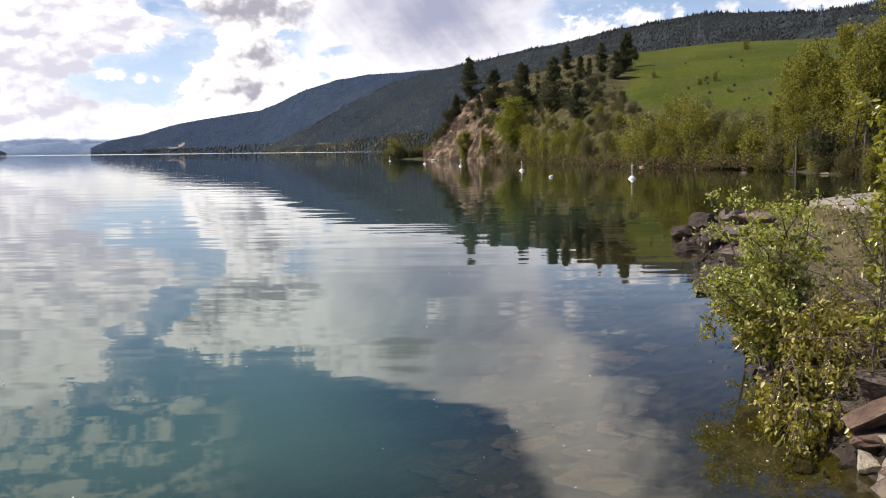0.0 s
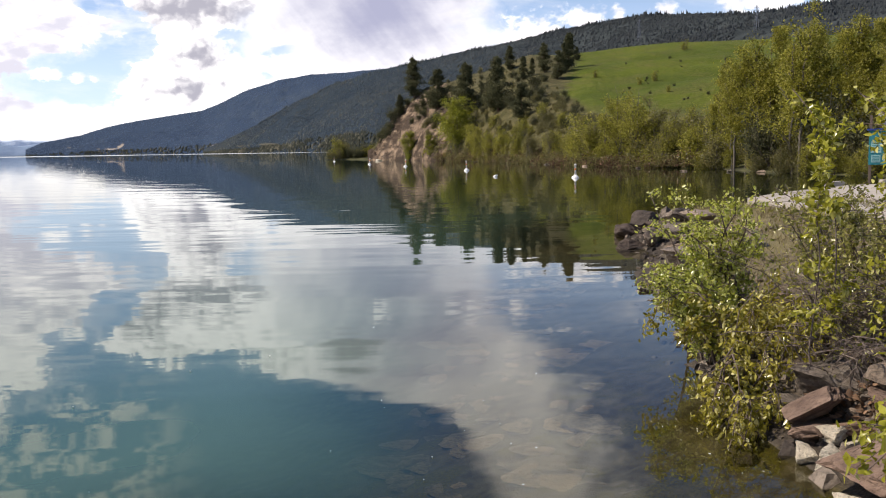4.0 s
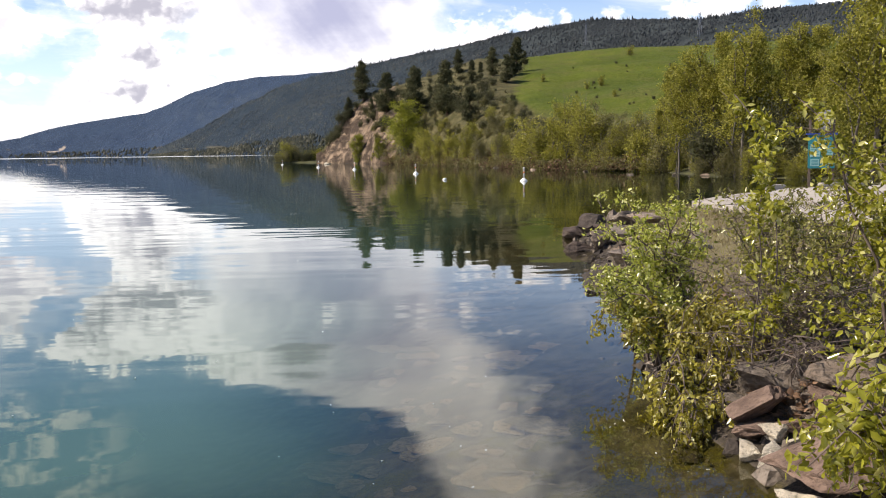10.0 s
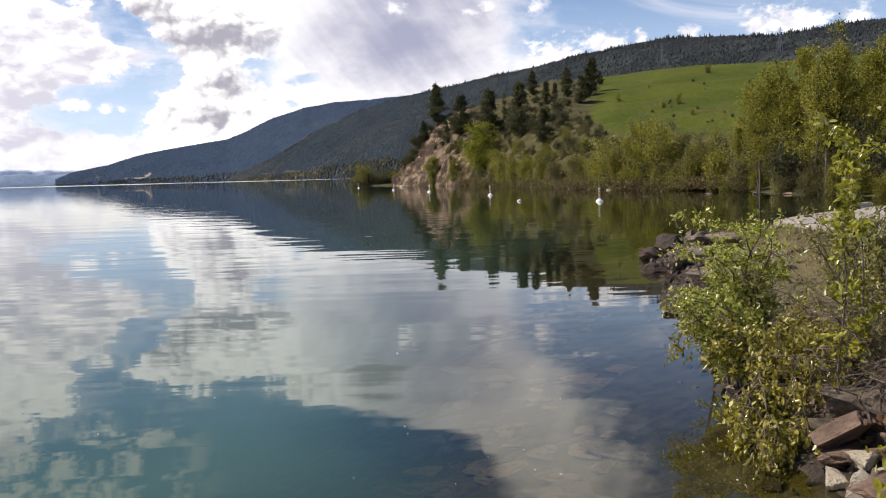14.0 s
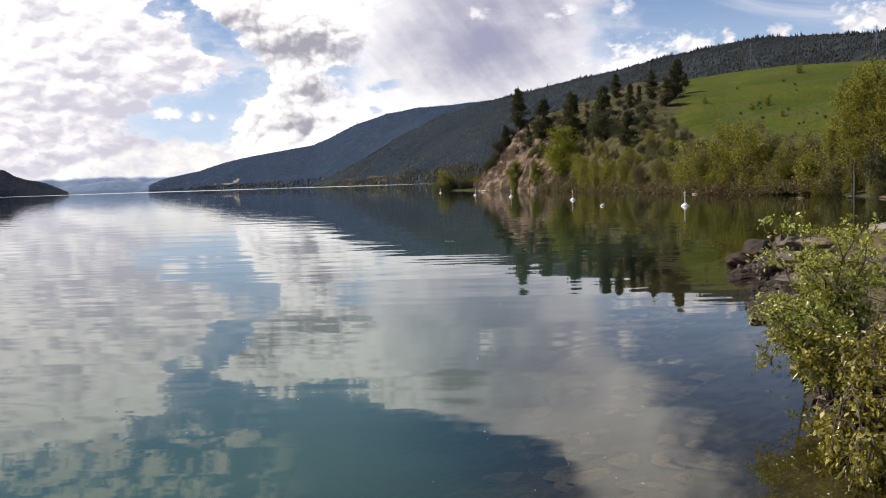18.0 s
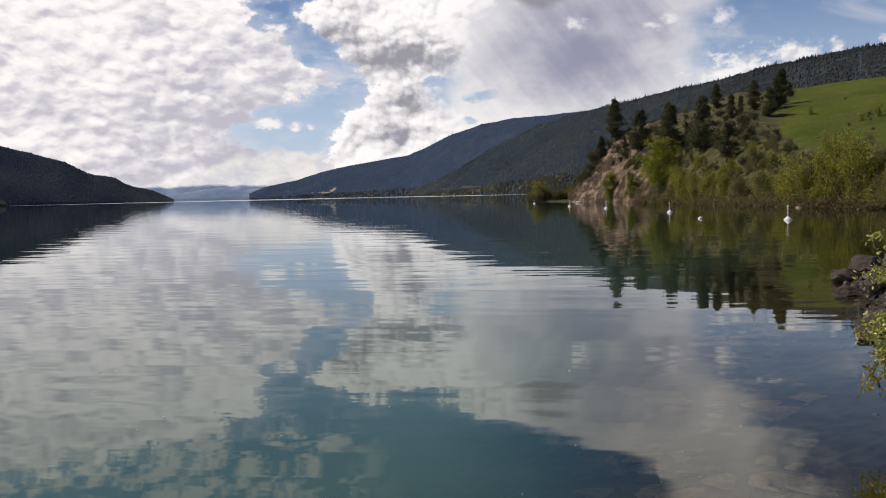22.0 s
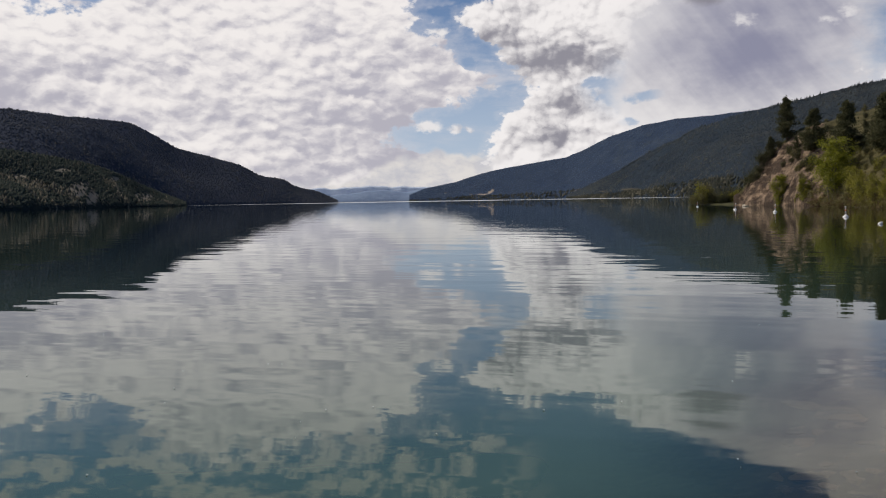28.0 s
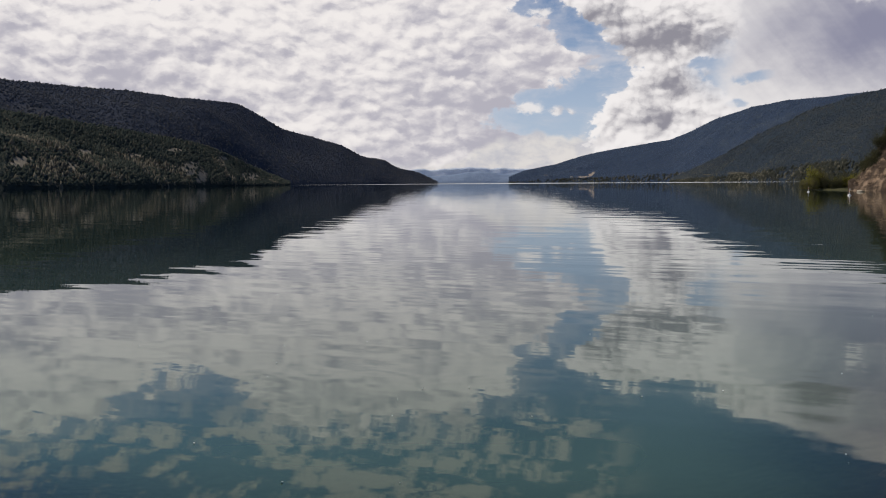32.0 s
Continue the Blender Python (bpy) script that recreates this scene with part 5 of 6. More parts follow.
# Near bank ---------------------------------------------------------------
for me, b, d, z, sx, sy, sz, turn, tilt, roll, label in (
        (DARK[0], 15.7, 20.6, 0.24, 0.48, 0.42, 0.46, 20, 8, 0, "large dark boulder at the tip of the bank"),
        (DARK[1], 14.4, 20.9, 0.10, 0.46, 0.36, 0.26, 70, 0, 10, "dark wet boulder in the shallows"),
        (DARK[2], 14.75, 18.2, 0.05, 0.40, 0.30, 0.18, 10, 0, 0, "dark wet rock in the shallows"),
        (ROCKS[0], 16.9, 21.2, 0.42, 0.30, 0.30, 0.30, 40, 0, 0, "grey boulder at the tip of the bank"),
        (ROCKS[1], 16.2, 18.4, 0.22, 0.42, 0.40, 0.26, 110, 10, 0, "grey boulder at the tip of the bank"),
        (ROCKS[2], 17.6, 20.6, 0.45, 0.62, 0.40, 0.26, 15, 0, 12, "grey boulder at the tip of the bank"),
        (ROCKS[3], 17.6, 17.6, 0.40, 0.60, 0.42, 0.30, 60, 0, 0, "reddish-grey boulder on the bank"),
        (ROCKS[4], 18.8, 20.2, 0.52, 0.55, 0.40, 0.22, 100, 0, 0, "reddish-grey boulder on the bank"),
        (DARK[0], 16.6, 19.9, 0.25, 0.35, 0.35, 0.22, 80, 0, 0, "dark boulder at the tip of the bank"),
        (ROCKS[5], 16.3, 13.0, 0.0, 0.50, 0.36, 0.12, 30, 0, 4, "grey rock at the waterline"),
        (ROCKS[6], 18.3, 13.9, 0.35, 0.62, 0.50, 0.30, 75, 0, 0, "pinkish-grey boulder on the bank"),
        (ROCKS[0], 19.6, 16.0, 0.45, 0.65, 0.45, 0.26, 130, 0, 0, "reddish-grey boulder on the bank"),
        (ROCKS[2], 21.2, 14.8, 0.52, 0.45, 0.4, 0.22, 10, 0, 0, "reddish-grey boulder on the bank"),
        (ROCKS[3], 19.5, 11.0, 0.25, 0.55, 0.45, 0.26, 160, 0, 0, "pinkish-grey boulder on the bank"),
        (ROCKS[6], 26.6, 7.15, 0.20, 0.50, 0.40, 0.34, 80, 6, 0, "broad brown boulder above the waterline"),
        (RED[0], 25.3, 6.48, 0.22, 0.42, 0.28, 0.12, 24, -16, -20, "reddish flat slab tilted on the bank"),
        (RED[1], 25.6, 6.28, 0.12, 0.30, 0.22, 0.10, 15, -4, -8, "reddish-brown slab with a dark gap beneath"),
        # dark rock added in place of the shade below the tilted slab
        (DARK[1], 25.8, 6.3, 0.02, 0.26, 0.22, 0.12, 70, 0, 0, "dark stand-in rock for the shade under a slab"),
        (RED[2], 28.2, 6.28, 0.15, 0.25, 0.17, 0.085, -10, -6, 8, "reddish-brown slab on the bank"),
        (PALE[0], 25.3, 5.98, 0.05, 0.15, 0.13, 0.12, 40, 0, 10, "pale angular stone at the waterline"),
        (PALE[1], 27.0, 5.9, 0.06, 0.25, 0.17, 0.13, 20, 10, 14, "pale cream angular stone at the waterline"),
        (PALE[2], 26.9, 6.2, 0.13, 0.19, 0.12, 0.09, 10, 14, 0, "pale angular stone wedged below a slab"),
        (PALE[0], 28.4, 6.1, 0.10, 0.14, 0.11, 0.075, 140, 0, 0, "pale angular stone at the waterline"),
        (ROCKS[2], 27.6, 6.0, 0.06, 0.13, 0.11, 0.09, 80, 0, 0, "brown stone at the waterline"),
        (ROCKS[4], 28.6, 5.85, 0.06, 0.12, 0.12, 0.08, 30, 0, 0, "brown stone at the waterline"),
        (RED[2], 30.8, 5.52, 0.22, 0.74, 0.46, 0.20, 195, 8, 4, "large reddish-grey slab at the waterline"),
        # another dark rock added to stand for shade, below the large slab
        (DARK[0], 30.0, 5.62, 0.02, 0.36, 0.26, 0.14, 100, 0, 0, "dark stand-in rock for the shade under a slab"),
        (PALE[1], 28.1, 5.25, 0.03, 0.20, 0.14, 0.10, 60, 0, 0, "pale angular stone at the waterline"),
        (PALE[2], 29.9, 5.12, 0.03, 0.28, 0.15, 0.09, 120, 0, 0, "pale flat stone at the waterline"),
        (PALE[0], 31.6, 5.08, 0.04, 0.18, 0.15, 0.10, 30, 0, 0, "pale angular stone at the waterline"),
        (ROCKS[3], 31.3, 5.95, 0.26, 0.26, 0.24, 0.20, 10, 0, 0, "grey boulder on the bank"),
        (RED[1], 29.8, 6.5, 0.30, 0.30, 0.24, 0.12, 60, 8, 0, "reddish-brown slab on the bank"),
        (ROCKS[1], 24.6, 6.9, 0.10, 0.30, 0.24, 0.14, 20, 0, 0, "brown boulder under the drooping shrub"),
        (ROCKS[4], 31.5, 6.9, 0.40, 0.42, 0.40, 0.26, 10, 0, 0, "grey boulder on the bank"),
        (ROCKS[5], 29.2, 8.2, 0.45, 0.55, 0.50, 0.22, 10, 0, 0, "grey-brown boulder under the shrubs"),
        (ROCKS[1], 26.8, 8.8, 0.42, 0.60, 0.45, 0.20, 120, 0, 0, "grey-brown boulder under the shrubs")):
    x, y = polar(b, d)
    k = 1.02 if d > 10 else 1.0
    rock(me, x, y, z, sx * k, sy * k, sz * k, turn, tilt, roll, label=label)

x, y = polar(-0.95, 172.0)
rock(PALE[1], x, y, 0.05, 1.1, 0.8, 0.5, 30, 0, 0, label="pale boulder at the foot of the bluff", group="stones below the hill")
for b, d, sz in ((15.2, 84.0, 0.28), (18.0, 72.0, 0.24), (12.0, 94.0, 0.3), (9.6, 107.0, 0.35), (20.6, 70.0, 0.24), (22.4, 69.0, 0.32)):
    d = min(d, lake_edge(b) + 0.2)
    x, y = polar(b, d)
    rock(ROCKS[int(b) % 7], x, y, 0.05, sz * 1.6, sz, sz * 0.6, 40 * b, 0, 0, label="pale grey boulder at the bay's waterline", group="stones below the hill")
# riprap along the waterline and loose stones higher up
for i in range(150):
    u = rng.uniform(0, 1)
    y = 7.4 + 14.3 * u ** 1.1
    x = float(np.interp(y, SHORE[:7, 1], SHORE[:7, 0])) + 0.3 + abs(rng.normal(0.2, 0.5)) + (rng.uniform(0, 3.0) if i % 3 == 0 else 0.0)
    s = rng.uniform(0.06, 0.19) * (1.3 if y > 11 else 1.0) * (0.7 if i % 3 == 0 else 1.0)
    z = float(ground_z(np.array([x]), np.array([y]))[0])
    me = ROCKS[i % 7] if i % 5 else (PALE[i % 3] if y < 8 else RED[i % 3])
    rock(me, x, y, z + 0.15 * s, s * rng.uniform(0.9, 1.5), s, s * rng.uniform(0.5, 0.85), rng.uniform(0, 360), rng.normal(0, 12), rng.normal(0, 12))
# small stones filling in between the slabs
for i in range(30):
    y = rng.uniform(5.0, 7.4)
    x = float(np.interp(y, SHORE[:7, 1], SHORE[:7, 0])) + rng.uniform(0.05, 1.2)
    s = rng.uniform(0.04, 0.11)
    me = (ROCKS[i % 7], DARK[i % 3], RED[i % 3], ROCKS[(i + 3) % 7])[i % 4]
    rock(me, x, y, float(ground_z(np.array([x]), np.array([y]))[0]) + 0.3 * s, s * rng.uniform(0.9, 1.5), s, s * rng.uniform(0.5, 0.9), rng.uniform(0, 360), rng.normal(0, 14), rng.normal(0, 14), label="small broken stone between the slabs")
# dead leaves lodged between the stones and under the twigs
def litter():
    r = rng_of(309)
    cen = []
    for _ in range(1700):
        b, d = r.uniform(25.5, 36), r.uniform(6.3, 9.0)
        x, y = polar(b, d)
        cen.append((x, y, float(ground_z(np.array([x]), np.array([y]))[0]) + r.uniform(0.03, 0.09)))
    return tagged(new("leaf_litter", leaf_mesh("leaf_litter", M_LITTER, cen, 0.06, 0.04, r, 0.0, 0.75)), "brown dead leaves lodged between the stones", "leaf litter", kind="stuff")


litter()
# small rubble at the waterline, too fine to pick apart
def rubble(name, label, count, place_one, low, high, mat, seed):
    r = rng_of(seed)
    V, F = [], []
    base_v = [(-1, -0.8, -0.5), (0.9, -1, -0.5), (1, 0.8, -0.5), (-0.8, 1, -0.5), (-0.5, -0.5, 0.5), (0.6, -0.4, 0.6), (0.5, 0.5, 0.4), (-0.6, 0.4, 0.55)]
    base_f = [(3, 2, 1, 0), (4, 5, 6, 7), (0, 1, 5, 4), (1, 2, 6, 5), (2, 3, 7, 6), (3, 0, 4, 7)]
    for _ in range(count):
        x, y = place_one(r)
        z = float(ground_z(np.array([x]), np.array([y]))[0])
        s = r.uniform(low, high) * r.uniform(0.5, 1.0)
        t = r.uniform(0, 6.283)
        o = len(V)
        for a, b, c in base_v:
            a, b, c = a * r.uniform(0.7, 1.3), b * r.uniform(0.6, 1.1), c * r.uniform(0.7, 1.3)
            V.append((x + s * (a * math.cos(t) - b * math.sin(t)), y + s * (a * math.sin(t) + b * math.cos(t)), z + s * (c + 0.25)))
        F += [tuple(o + k for k in f) for f in base_f]
    return tagged(new(name, mesh_of(name, V, F, mat)), label, "gravel", kind="stuff")


def by_water(r):
    y = 4.5 + 17.4 * r.uniform(0, 1)
    return float(np.interp(y, SHORE[:7, 1], SHORE[:7, 0])) + r.normal(0.45, 0.35), y


def on_bank(r):
    y = r.uniform(4.5, 24)
    return float(np.interp(y, SHORE[:7, 1], SHORE[:7, 0])) + r.uniform(0.4, 5.0), y


rubble("shore_rubble", "grey-brown rubble along the waterline", 380, by_water, 0.03, 0.10, M_ROCK, 301)
rubble("dark_shore_rubble", "dark wet rubble along the waterline", 360, by_water, 0.03, 0.11, M_DARKROCK, 302)
rubble("bank_gravel", "loose stones scattered over the bank", 900, on_bank, 0.015, 0.06, M_ROCK, 303)


# dry grass on the bank
def tufts(name, label, count, seed, mat, length):
    r = rng_of(seed)
    cen = []
    for _ in range(count // 12):
        x, y = on_bank(r)
        x += 0.5
        z = float(ground_z(np.array([x]), np.array([y]))[0])
        cen += [(x + r.normal(0, 0.07), y + r.normal(0, 0.07), z) for _ in range(12)]
    return tagged(new(name, leaf_mesh(name, mat, cen, length, length * 0.06, r, -1.6)), label, "grass", kind="stuff")


M_STRAW = leaf_material("dry_grass", (0.16, 0.125, 0.05), (0.32, 0.26, 0.12), (0.40, 0.34, 0.18), 0.3, 0.7)
tufts("dry_grass", "dry straw-coloured grass tufts on the bank", 9000, 305, M_STRAW, 0.16)
tufts("green_grass", "sparse green grass on the bank", 6500, 306, M_LEAF, 0.10)
# stones on the lake bed, seen through the shallows
for i in range(230):
    y = 5.2 + 13.0 * rng.uniform(0, 1) ** 1.4
    x = float(np.interp(y, SHORE[:7, 1], SHORE[:7, 0])) - rng.uniform(0.8, 2.9)
    s = rng.uniform(0.14, 0.34)
    z = float(ground_z(np.array([x]), np.array([y]))[0])
    rock(ROCKS[i % 7], x, y, z - 0.01, s * rng.uniform(1, 1.6), s, s * 0.14, rng.uniform(-30, 30), 0, 0, label="rounded stone on the lake bed", name="submerged_rock", group="stones under the water")


# Concrete apron ----------------------------------------------------------
def slab_bm(outline, z0, z1):
    bm = bmesh.new()
    top = [bm.verts.new((x, y, z1 - sink)) for x, y, sink in outline]
    low = [bm.verts.new((x, y, z0)) for x, y, _ in outline]
    bm.faces.new(top)
    for i in range(len(outline)):
        j = (i + 1) % len(outline)
        bm.faces.new((low[i], low[j], top[j], top[i]))
    bm.normal_update()
    bmesh.ops.recalc_face_normals(bm, faces=bm.faces[:])
    return bm


tagged(new("pavement_apron", from_bm("apron", slab_bm([(8.6, 12.0, 0.04), (8.7, 18.4, 0.06), (8.9, 22.4, 0.10), (10.4, 23.8, 0.04), (13.6, 26.3, 0.0), (22.5, 28.6, 0.0), (33.0, 26.5, 0.0), (34.0, 6.0, 0.0), (14.0, 4.0, 0.0), (9.0, 8.0, 0.02)], 0.05, 0.75), M_CONCRETE)),
               "pale worn concrete apron beside the lake", "pavement", kind="structure")
for (x0, y0), (x1, y1) in (((12.4, 25.6), (13.3, 26.3)), ((14.8, 26.85), (16.7, 27.3)), ((17.3, 27.5), (19.2, 28.0))):
    L = math.hypot(x1 - x0, y1 - y0)
    k = tagged(new("kerb_block", from_bm("kerb", box_bm(L, 0.24, 0.20, bevel=0.03), M_CONCRETE)), "low concrete kerb block at the edge of the apron", "kerb", "kerb blocks")
    k.matrix_basis = pose((x0 + x1) / 2, (y0 + y1) / 2, 0.77, 0, 0, math.degrees(math.atan2(y1 - y0, x1 - x0)))


# Notice board ------------------------------------------------------------
def notice_board(x, y, z, turn):
    root = tagged(empty("notice_board"), "turquoise notice board with a grey box above it", "sign")
    for sx in (-0.40, 0.40):
        part("post", from_bm("post", box_bm(0.09, 0.09, 3.05, sx, 0.0, 1.02, 0.01), M_POST), root)
    part("panel", from_bm("panel", box_bm(0.92, 0.05, 1.20, 0, -0.075, 1.38, 0.012), M_TEAL), root, "turquoise painted panel")
    part("roof_board", from_bm("roof_board", box_bm(1.06, 0.28, 0.07, 0, -0.02, 2.03, 0.01), M_NAVY), root, "dark blue painted top board")
    part("header_panel", from_bm("header_panel", box_bm(0.88, 0.03, 0.30, 0, -0.116, 1.78, 0.005), M_TEAL), root)
    for px, pz, w, h in ((-0.22, 1.42, 0.34, 0.42), (0.20, 1.45, 0.36, 0.34), (0.20, 1.05, 0.36, 0.30), (-0.22, 1.0, 0.30, 0.26)):
        sheet = part("notice_sheet", from_bm("notice_sheet", box_bm(w, 0.008, h, px, -0.106, pz), M_SHEET), root, "faded printed sheet")
        for r in range(4):
            part("text_bar", from_bm("text_bar", box_bm(w * 0.76, 0.004, 0.022, px, -0.113, pz + h * (0.3 - 0.2 * r)), M_TEAL), sheet)
    part("box_post", from_bm("box_post", box_bm(0.07, 0.07, 0.5, 0.06, 0.03, 2.22), M_STEEL), root)
    box = part("grey_box", from_bm("grey_box", box_bm(0.46, 0.2, 0.66, 0.06, -0.02, 2.55, 0.02), M_GREYBOX), root, "grey metal box")
    part("box_door", from_bm("box_door", box_bm(0.38, 0.02, 0.54, 0.06, -0.13, 2.55, 0.006), M_GREYBOX), box)
    root.matrix_basis = pose(x, y, z, 0, 0, turn)
    return root


bx, by = polar(28.9, 36.0)
notice_board(bx, by, float(ground_z(np.array([bx]), np.array([by]))[0]) + 0.16, -25)


# Buoys -------------------------------------------------------------------
def buoy():
    root = tagged(empty("swim_buoy"), "white can buoy with a thin mast floating on the lake", "buoy", "buoys across the bay")
    part("float", mesh_of("float", *lathe([(0.02, -0.25), (0.17, -0.22), (0.23, -0.08), (0.25, 0.03), (0.20, 0.09), (0.10, 0.17), (0.07, 0.22)]), M_BUOY, True), root)
    mast = part("mast", mesh_of("mast", *lathe([(0.065, 0.19), (0.055, 0.5), (0.055, 0.80), (0.075, 0.82), (0.075, 0.88), (0.03, 0.92)], 12), M_MAST, True), root)
    part("band", mesh_of("band", *lathe([(0.056, 0.52), (0.062, 0.53), (0.062, 0.62), (0.056, 0.63)], 12), M_ORANGE, True), mast, "orange band")
    return root


first = buoy()
for i, (b, d, lean) in enumerate(((11.4, 60.0, 2), (4.6, 84.0, -3), (0.75, 110.0, 3), (-1.5, 131.0, 4), (-3.7, 171.0, -3))):
    x, y = polar(b, d)
    m = pose(x, y, 0.0, lean, 0, 40 * i)
    if i == 0:
        first.matrix_basis = m
    else:
        copy_thing(first, m)
x, y = polar(6.4, 64.5)
f = tagged(empty("float_marker"), "small white marker float tipped on its side", "buoy")
part("float", mesh_of("float", *lathe([(0.03, -0.2), (0.13, -0.15), (0.15, 0.0), (0.13, 0.15), (0.03, 0.2)], 12), M_BUOY, True), f)
part("ring", mesh_of("ring", *lathe([(0.03, 0.19), (0.05, 0.21), (0.05, 0.26), (0.03, 0.28)], 8), M_BUOY, True), f)
f.matrix_basis = pose(x, y, 0.03, 0, 62, 20) @ Matrix.Diagonal((0.7, 0.7, 0.7, 1))


# Shrubs at hand ----------------------------------------------------------
def shrub(name, label, seed, stems, length, spread, lean, leaf, count, mat, droop=0.25, loose=90, sides=5, thick=0.013, side=1.0, wood_mat=None, bend=0.02):
    """A near shrub: several arching stems with side twigs, and leaves set along them."""
    r = rng_of(seed)
    root = tagged(empty(name), label, "shrub")
    tips, owner, wood, fine = [], [], [], []
    for s in range(stems):
        a = r.uniform(0, 6.283)
        out = np.array((math.cos(a) * spread + lean[0], math.sin(a) * spread + lean[1]))
        L = length * r.uniform(0.65, 1.1)
        p0 = np.array((r.normal(0, 0.12), r.normal(0, 0.12), -0.05))
        pts = []
        for q in np.linspace(0, 1, 8):
            xy = p0[:2] + out * L * (0.25 * q + 0.75 * q * q) * r.uniform(0.9, 1.1)
            z = p0[2] + L * (q - droop * q ** 3 * 1.4)
            pts.append((xy[0] + r.normal(0, bend), xy[1] + r.normal(0, bend), z, thick * (1 - q) + 0.003))
        wood.append(pts)
        P = np.array(pts)[:, :3]
        for _ in range(16):
            q = r.uniform(0.18, 0.98)
            b = np.array([np.interp(q, np.linspace(0, 1, 8), P[:, c]) for c in range(3)])
            d = np.array((r.normal(), r.normal(), r.normal() * 0.5 + 0.25 - droop))
            d /= np.linalg.norm(d)
            l2 = L * r.uniform(0.10, 0.30) * (1.1 - 0.5 * q) * side
            tw = [(*(b + d * l2 * w + np.array((0, 0, -droop * l2 * w * w * 0.8))), thick * 0.28 * (1 - w) + 0.0012) for w in (0, 0.35, 0.7, 1)]
            fine.append(tw)
            T = np.array(tw)[:, :3]
            for w in r.uniform(0.15, 1.05, 14):
                tips.append(T[0] + (T[-1] - T[0]) * w + r.normal(0, 0.018, 3))
                owner.append(s)
        for q in np.concatenate([r.uniform(0.3, 0.9, 6), r.uniform(0.86, 1.0, 12)]):
            tips.append(np.array([np.interp(q, np.linspace(0, 1, 8), P[:, c]) for c in range(3)]) + r.normal(0, 0.012, 3))
            owner.append(s)
    stalks = []
    for path in wood:
        stalks.append(part("stem", mesh_of("stem", *tubes([path], sides), wood_mat or M_TWIG, True), root))
    tagged(part("twigwork", mesh_of("twigwork", *tubes(fine, 4), wood_mat or M_TWIG, True), root), kind="stuff")
    tips = np.array(tips)
    cen = tips[r.choice(len(tips), min(count, len(tips) * 3))]
    cen = cen + r.normal(0, leaf * 0.35, cen.shape)
    tagged(part("foliage", leaf_mesh("foliage", mat, cen, leaf, leaf * 0.50, r, droop * 1.2), root), kind="stuff")
    one = [leaf_mesh("leaf", mat, [(0, 0, 0)], leaf, leaf * 0.6, rng_of(seed + 5 + k), droop) for k in range(3)]
    for k in range(loose):
        q = r.integers(len(tips))
        c = tips[q]
        ob = part("leaf", one[k % 3], stalks[owner[q]])
        ob.matrix_basis = pose(*c, r.uniform(-60, 60), r.uniform(-60, 60), r.uniform(0, 360))
    return root


def plant_shrub(ob, b, d, turn=0.0, z=None):
    x, y = polar(b, d)
    ob.matrix_basis = pose(x, y, float(ground_z(np.array([x]), np.array([y]))[0]) if z is None else z, 0, 0, turn)
    return ob


plant_shrub(shrub("lakeside_shrub", "fresh light-green shrub leaning over the water", 201, 14, 1.62, 0.34, (-0.10, 0.0), 0.044, 6400, M_LEAF_FRESH, 0.10), 20.9, 9.4)
plant_shrub(shrub("lakeside_shrub", "light-green shrub leaning low over the water", 202, 10, 1.25, 0.40, (-0.36, -0.05), 0.044, 4200, M_LEAF_FRESH, 0.25), 20.8, 8.7)
plant_shrub(shrub("drooping_shrub", "olive-yellow shrub with branches drooping to the water", 203, 10, 1.7, 0.36, (-0.16, -0.10), 0.052, 3300, M_LEAF_OLIVE, 0.55, thick=0.009), 22.8, 8.1)
plant_shrub(shrub("drooping_shrub", "olive-yellow shrub with branches drooping to the water", 204, 9, 1.2, 0.28, (-0.12, -0.34), 0.050, 2500, M_LEAF_OLIVE, 0.80, thick=0.008), 22.2, 7.2)
plant_shrub(shrub("drooping_shrub", "yellowing shrub with branch ends touching the water", 212, 8, 1.0, 0.26, (-0.14, -0.30), 0.048, 2000, M_LEAF_OLIVE, 0.85, 60, thick=0.008), 22.4, 6.6)
plant_shrub(shrub("lakeside_shrub", "sparse olive-green shrub on the bank", 205, 8, 1.6, 0.40, (0.0, 0.0), 0.045, 1600, M_LEAF_DULL, 0.15, 40, thick=0.008), 26.5, 10.2)
plant_shrub(shrub("slender_sapling", "slender shoot thick with leaves, taller than the shrubs", 210, 2, 2.35, 0.05, (-0.02, 0.0), 0.06, 1100, M_LEAF_NEAR, 0.04, 60, thick=0.005, side=0.42, wood_mat=M_GREYTWIG, bend=0.05), 26.3, 7.4)
plant_shrub(shrub("leafy_thicket", "thicket of thin stems with small olive-green leaves", 211, 12, 1.75, 0.30, (-0.05, 0.0), 0.040, 3400, M_LEAF_DULL, 0.12, 40, thick=0.008, bend=0.035), 27.4, 8.6)
plant_shrub(shrub("leafy_thicket", "thicket of thin stems with small olive-green leaves", 214, 12, 1.7, 0.30, (0.0, 0.0), 0.040, 3400, M_LEAF_DULL, 0.15, 40, thick=0.008, bend=0.035), 30.0, 8.3)
plant_shrub(shrub("bare_shrub", "tangled grey-brown twigs with few leaves", 206, 30, 1.15, 0.55, (0.0, 0.0), 0.045, 900, M_LEAF_DULL, 0.2, 20, 4, 0.005, 1.3, M_GREYTWIG, 0.04), 26.2, 8.1)
plant_shrub(shrub("bare_shrub", "tangled grey-brown twigs with few leaves", 207, 30, 1.10, 0.55, (0.0, 0.0), 0.045, 900, M_LEAF_DULL, 0.2, 20, 4, 0.005, 1.3, M_GREYTWIG, 0.04), 28.6, 7.7)
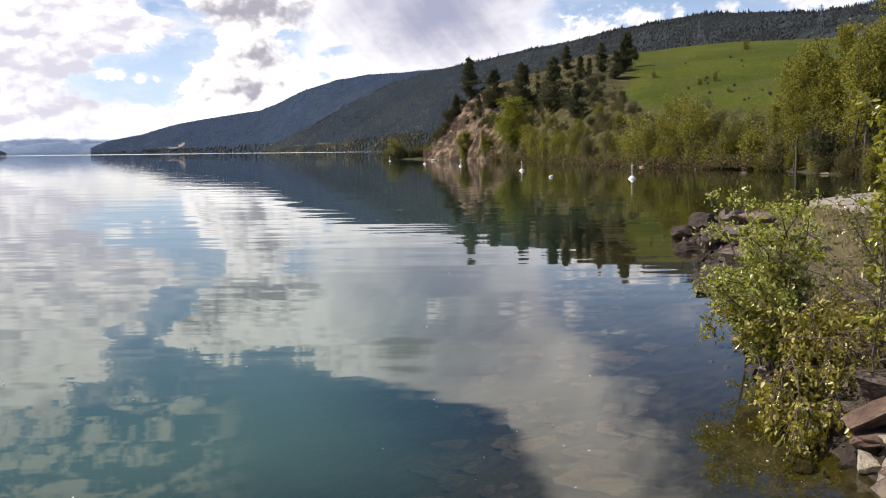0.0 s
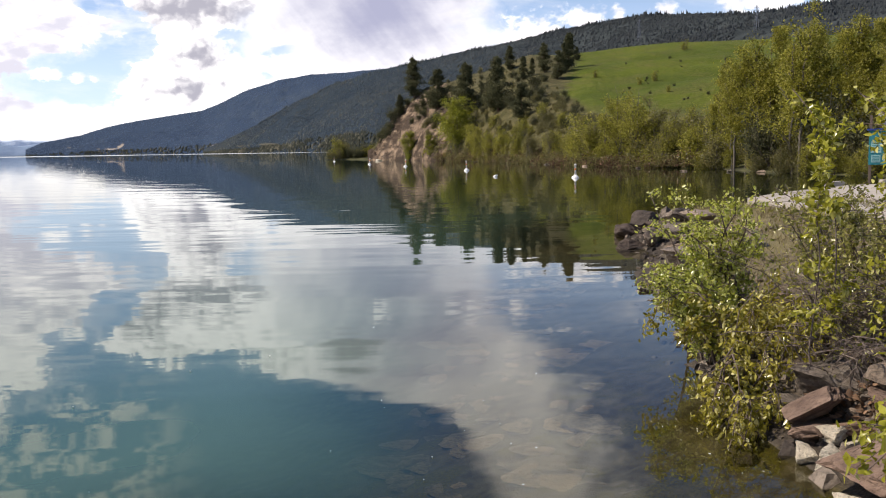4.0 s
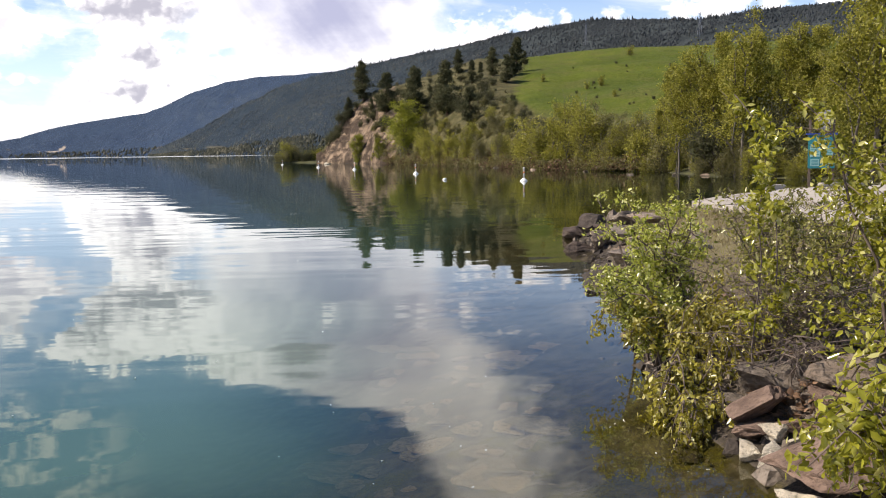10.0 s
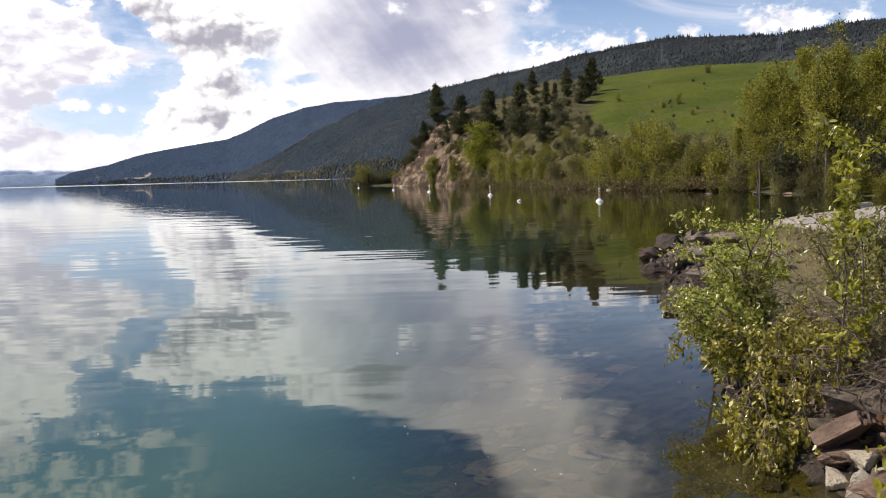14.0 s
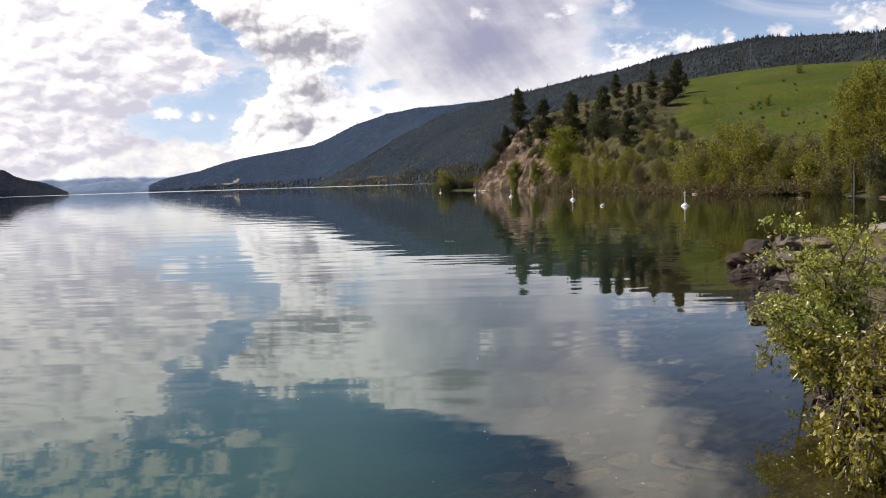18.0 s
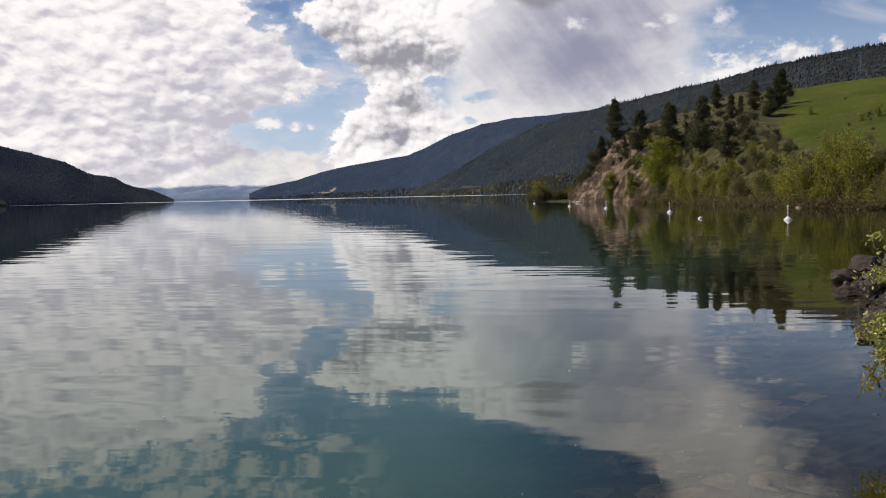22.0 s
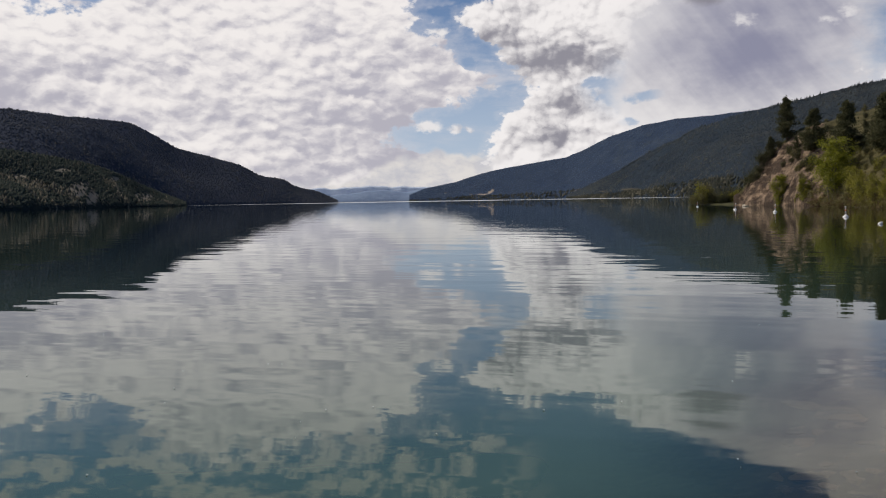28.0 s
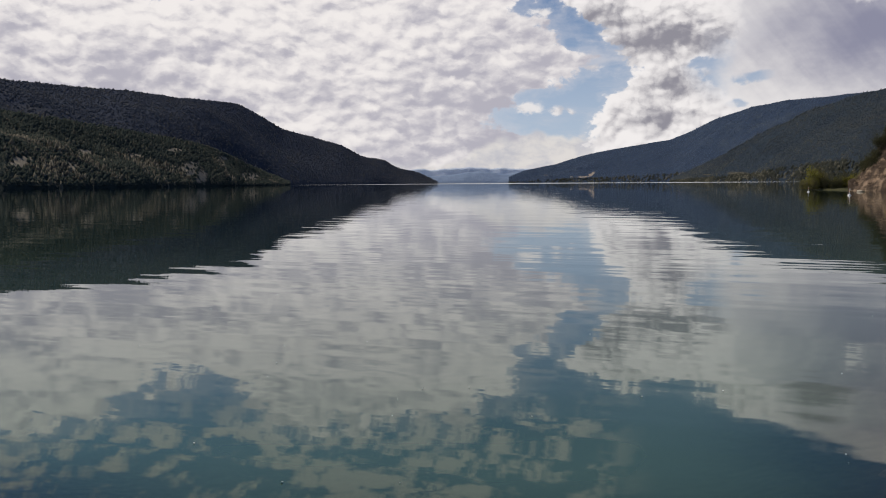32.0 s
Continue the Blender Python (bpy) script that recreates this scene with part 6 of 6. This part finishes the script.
plant_shrub(shrub("bare_shrub", "low tangle of grey-brown twigs over the rocks", 215, 24, 0.8, 0.7, (-0.1, -0.2), 0.045, 120, M_LEAF_DULL, 0.35, 10, 4, 0.004, 1.4, M_GREYTWIG, 0.04), 27.6, 7.2)
plant_shrub(shrub("overhanging_shrub", "tall shrub with broad bright green leaves close by", 208, 9, 1.75, 0.22, (-0.34, 0.05), 0.062, 2600, M_LEAF_NEAR, 0.5, 80), 35.6, 4.7)
plant_shrub(shrub("overhanging_shrub", "tall shrub with broad bright green leaves close by", 209, 9, 2.8, 0.26, (-0.08, 0.0), 0.054, 9500, M_LEAF_NEAR, 0.12, 60), 34.6, 6.3)

plant_shrub(shrub("lakeside_shrub", "light-green shrub with low branches out over the water", 213, 8, 1.15, 0.24, (-0.50, 0.0), 0.044, 2300, M_LEAF_FRESH, 0.15, 60), 20.2, 8.3)

# Far things --------------------------------------------------------------
def on_mountain(v, table, rows, bearing, elevation):
    t = np.array(table)
    k = (bearing - t[0, 0]) / (t[-1, 0] - t[0, 0]) * (v.shape[1] - 1)
    for i in np.arange(0.2, rows - 1.1, 0.1):
        p = on_slope(v, i, k)
        if math.degrees(math.atan2(p[2] - 2, math.hypot(p[0], p[1]))) > elevation:
            break
    return p


def far_house(p, w, d, h, turn):
    root = tagged(empty("house"), "small pale house on the far wooded shore", "house", "far houses")
    part("wall", from_bm("wall", box_bm(w, d, h, 0, 0, h / 2), M_HOUSE), root)
    bm = bmesh.new()
    a = [bm.verts.new((sx * w * 0.55, sy * d * 0.58, h)) for sx, sy in ((-1, -1), (1, -1), (1, 1), (-1, 1))]
    r0, r1 = bm.verts.new((-w * 0.55, 0, h * 1.5)), bm.verts.new((w * 0.55, 0, h * 1.5))
    for f in ((a[0], a[1], r1, r0), (a[2], a[3], r0, r1), (a[1], a[2], r1), (a[3], a[0], r0), (a[3], a[2], a[1], a[0])):
        bm.faces.new(f)
    part("roof", from_bm("roof", bm, M_ROOF), root)
    for sx in (-0.28, 0.0, 0.28):
        part("window", from_bm("window", box_bm(w * 0.14, 0.2, h * 0.32, sx * w, -d / 2, h * 0.55), M_GLASS), root)
    root.matrix_basis = pose(p[0], p[1], p[2] - 0.5, 0, 0, turn)


for b, e, w, t in ((-10.95, 0.40, 15, 12), (-10.4, 0.34, 11, -8), (-19.2, 0.40, 14, 20), (-9.0, 0.32, 11, 0), (-17.6, 0.30, 12, 10)):
    far_house(on_mountain(v_ridge, RIDGE, 46, b, e), w, w * 0.6, w * 0.34, t)


def pylon(x, y, z, h):
    root = tagged(empty("power_pylon"), "grey lattice power pylon on the mountainside", "pylon", "power line")
    for sx in (-1, 1):
        for sy in (-1, 1):
            part("leg", mesh_of("leg", *tubes([[(sx * 2.6, sy * 2.6, 0, 0.34), (sx * 0.8, sy * 0.8, h * 0.6, 0.28), (sx * 0.4, sy * 0.4, h, 0.22)]], 4), M_STEEL), root)
    for q, w in ((0.68, 5.5), (0.8, 4.6), (0.92, 3.6)):
        part("crossarm", mesh_of("crossarm", *tubes([[(-w, 0, h * q, 0.22), (w, 0, h * q, 0.22)]], 4), M_STEEL), root)
    root.matrix_basis = pose(x, y, z - 1, 0, 0, 20)


p = on_mountain(v_spur, SPUR, 46, 15.25, 6.35)
pylon(p[0], p[1], p[2], 36)
p = on_mountain(v_spur, SPUR, 46, 22.0, 6.6)
pylon(p[0], p[1], p[2], 34)

# specks afloat near the bank
r = rng_of(401)
V, F = [], []
for _ in range(80):
    b, d, s = r.uniform(-45, 26), 4.2 + 14 * r.uniform(0, 1) ** 2, r.uniform(0.004, 0.011)
    x, y = polar(b, d)
    t, o = r.uniform(0, 6.28), len(V)
    for q in range(5):
        a = t + q * 1.257
        V.append((x + s * math.cos(a) * r.uniform(0.5, 1.3), y + s * math.sin(a) * r.uniform(0.5, 1.3), 0.006 + r.uniform(0, 0.004)))
    V.append((x, y, 0.002))
    F += [tuple(o + q for q in range(5))] + [(o + (q + 1) % 5, o + q, o + 5) for q in range(5)]
tagged(new("floating_debris", mesh_of("floating_debris", V, F, M_PAPER)), "pale petals and bits adrift on the water", "debris", kind="stuff")
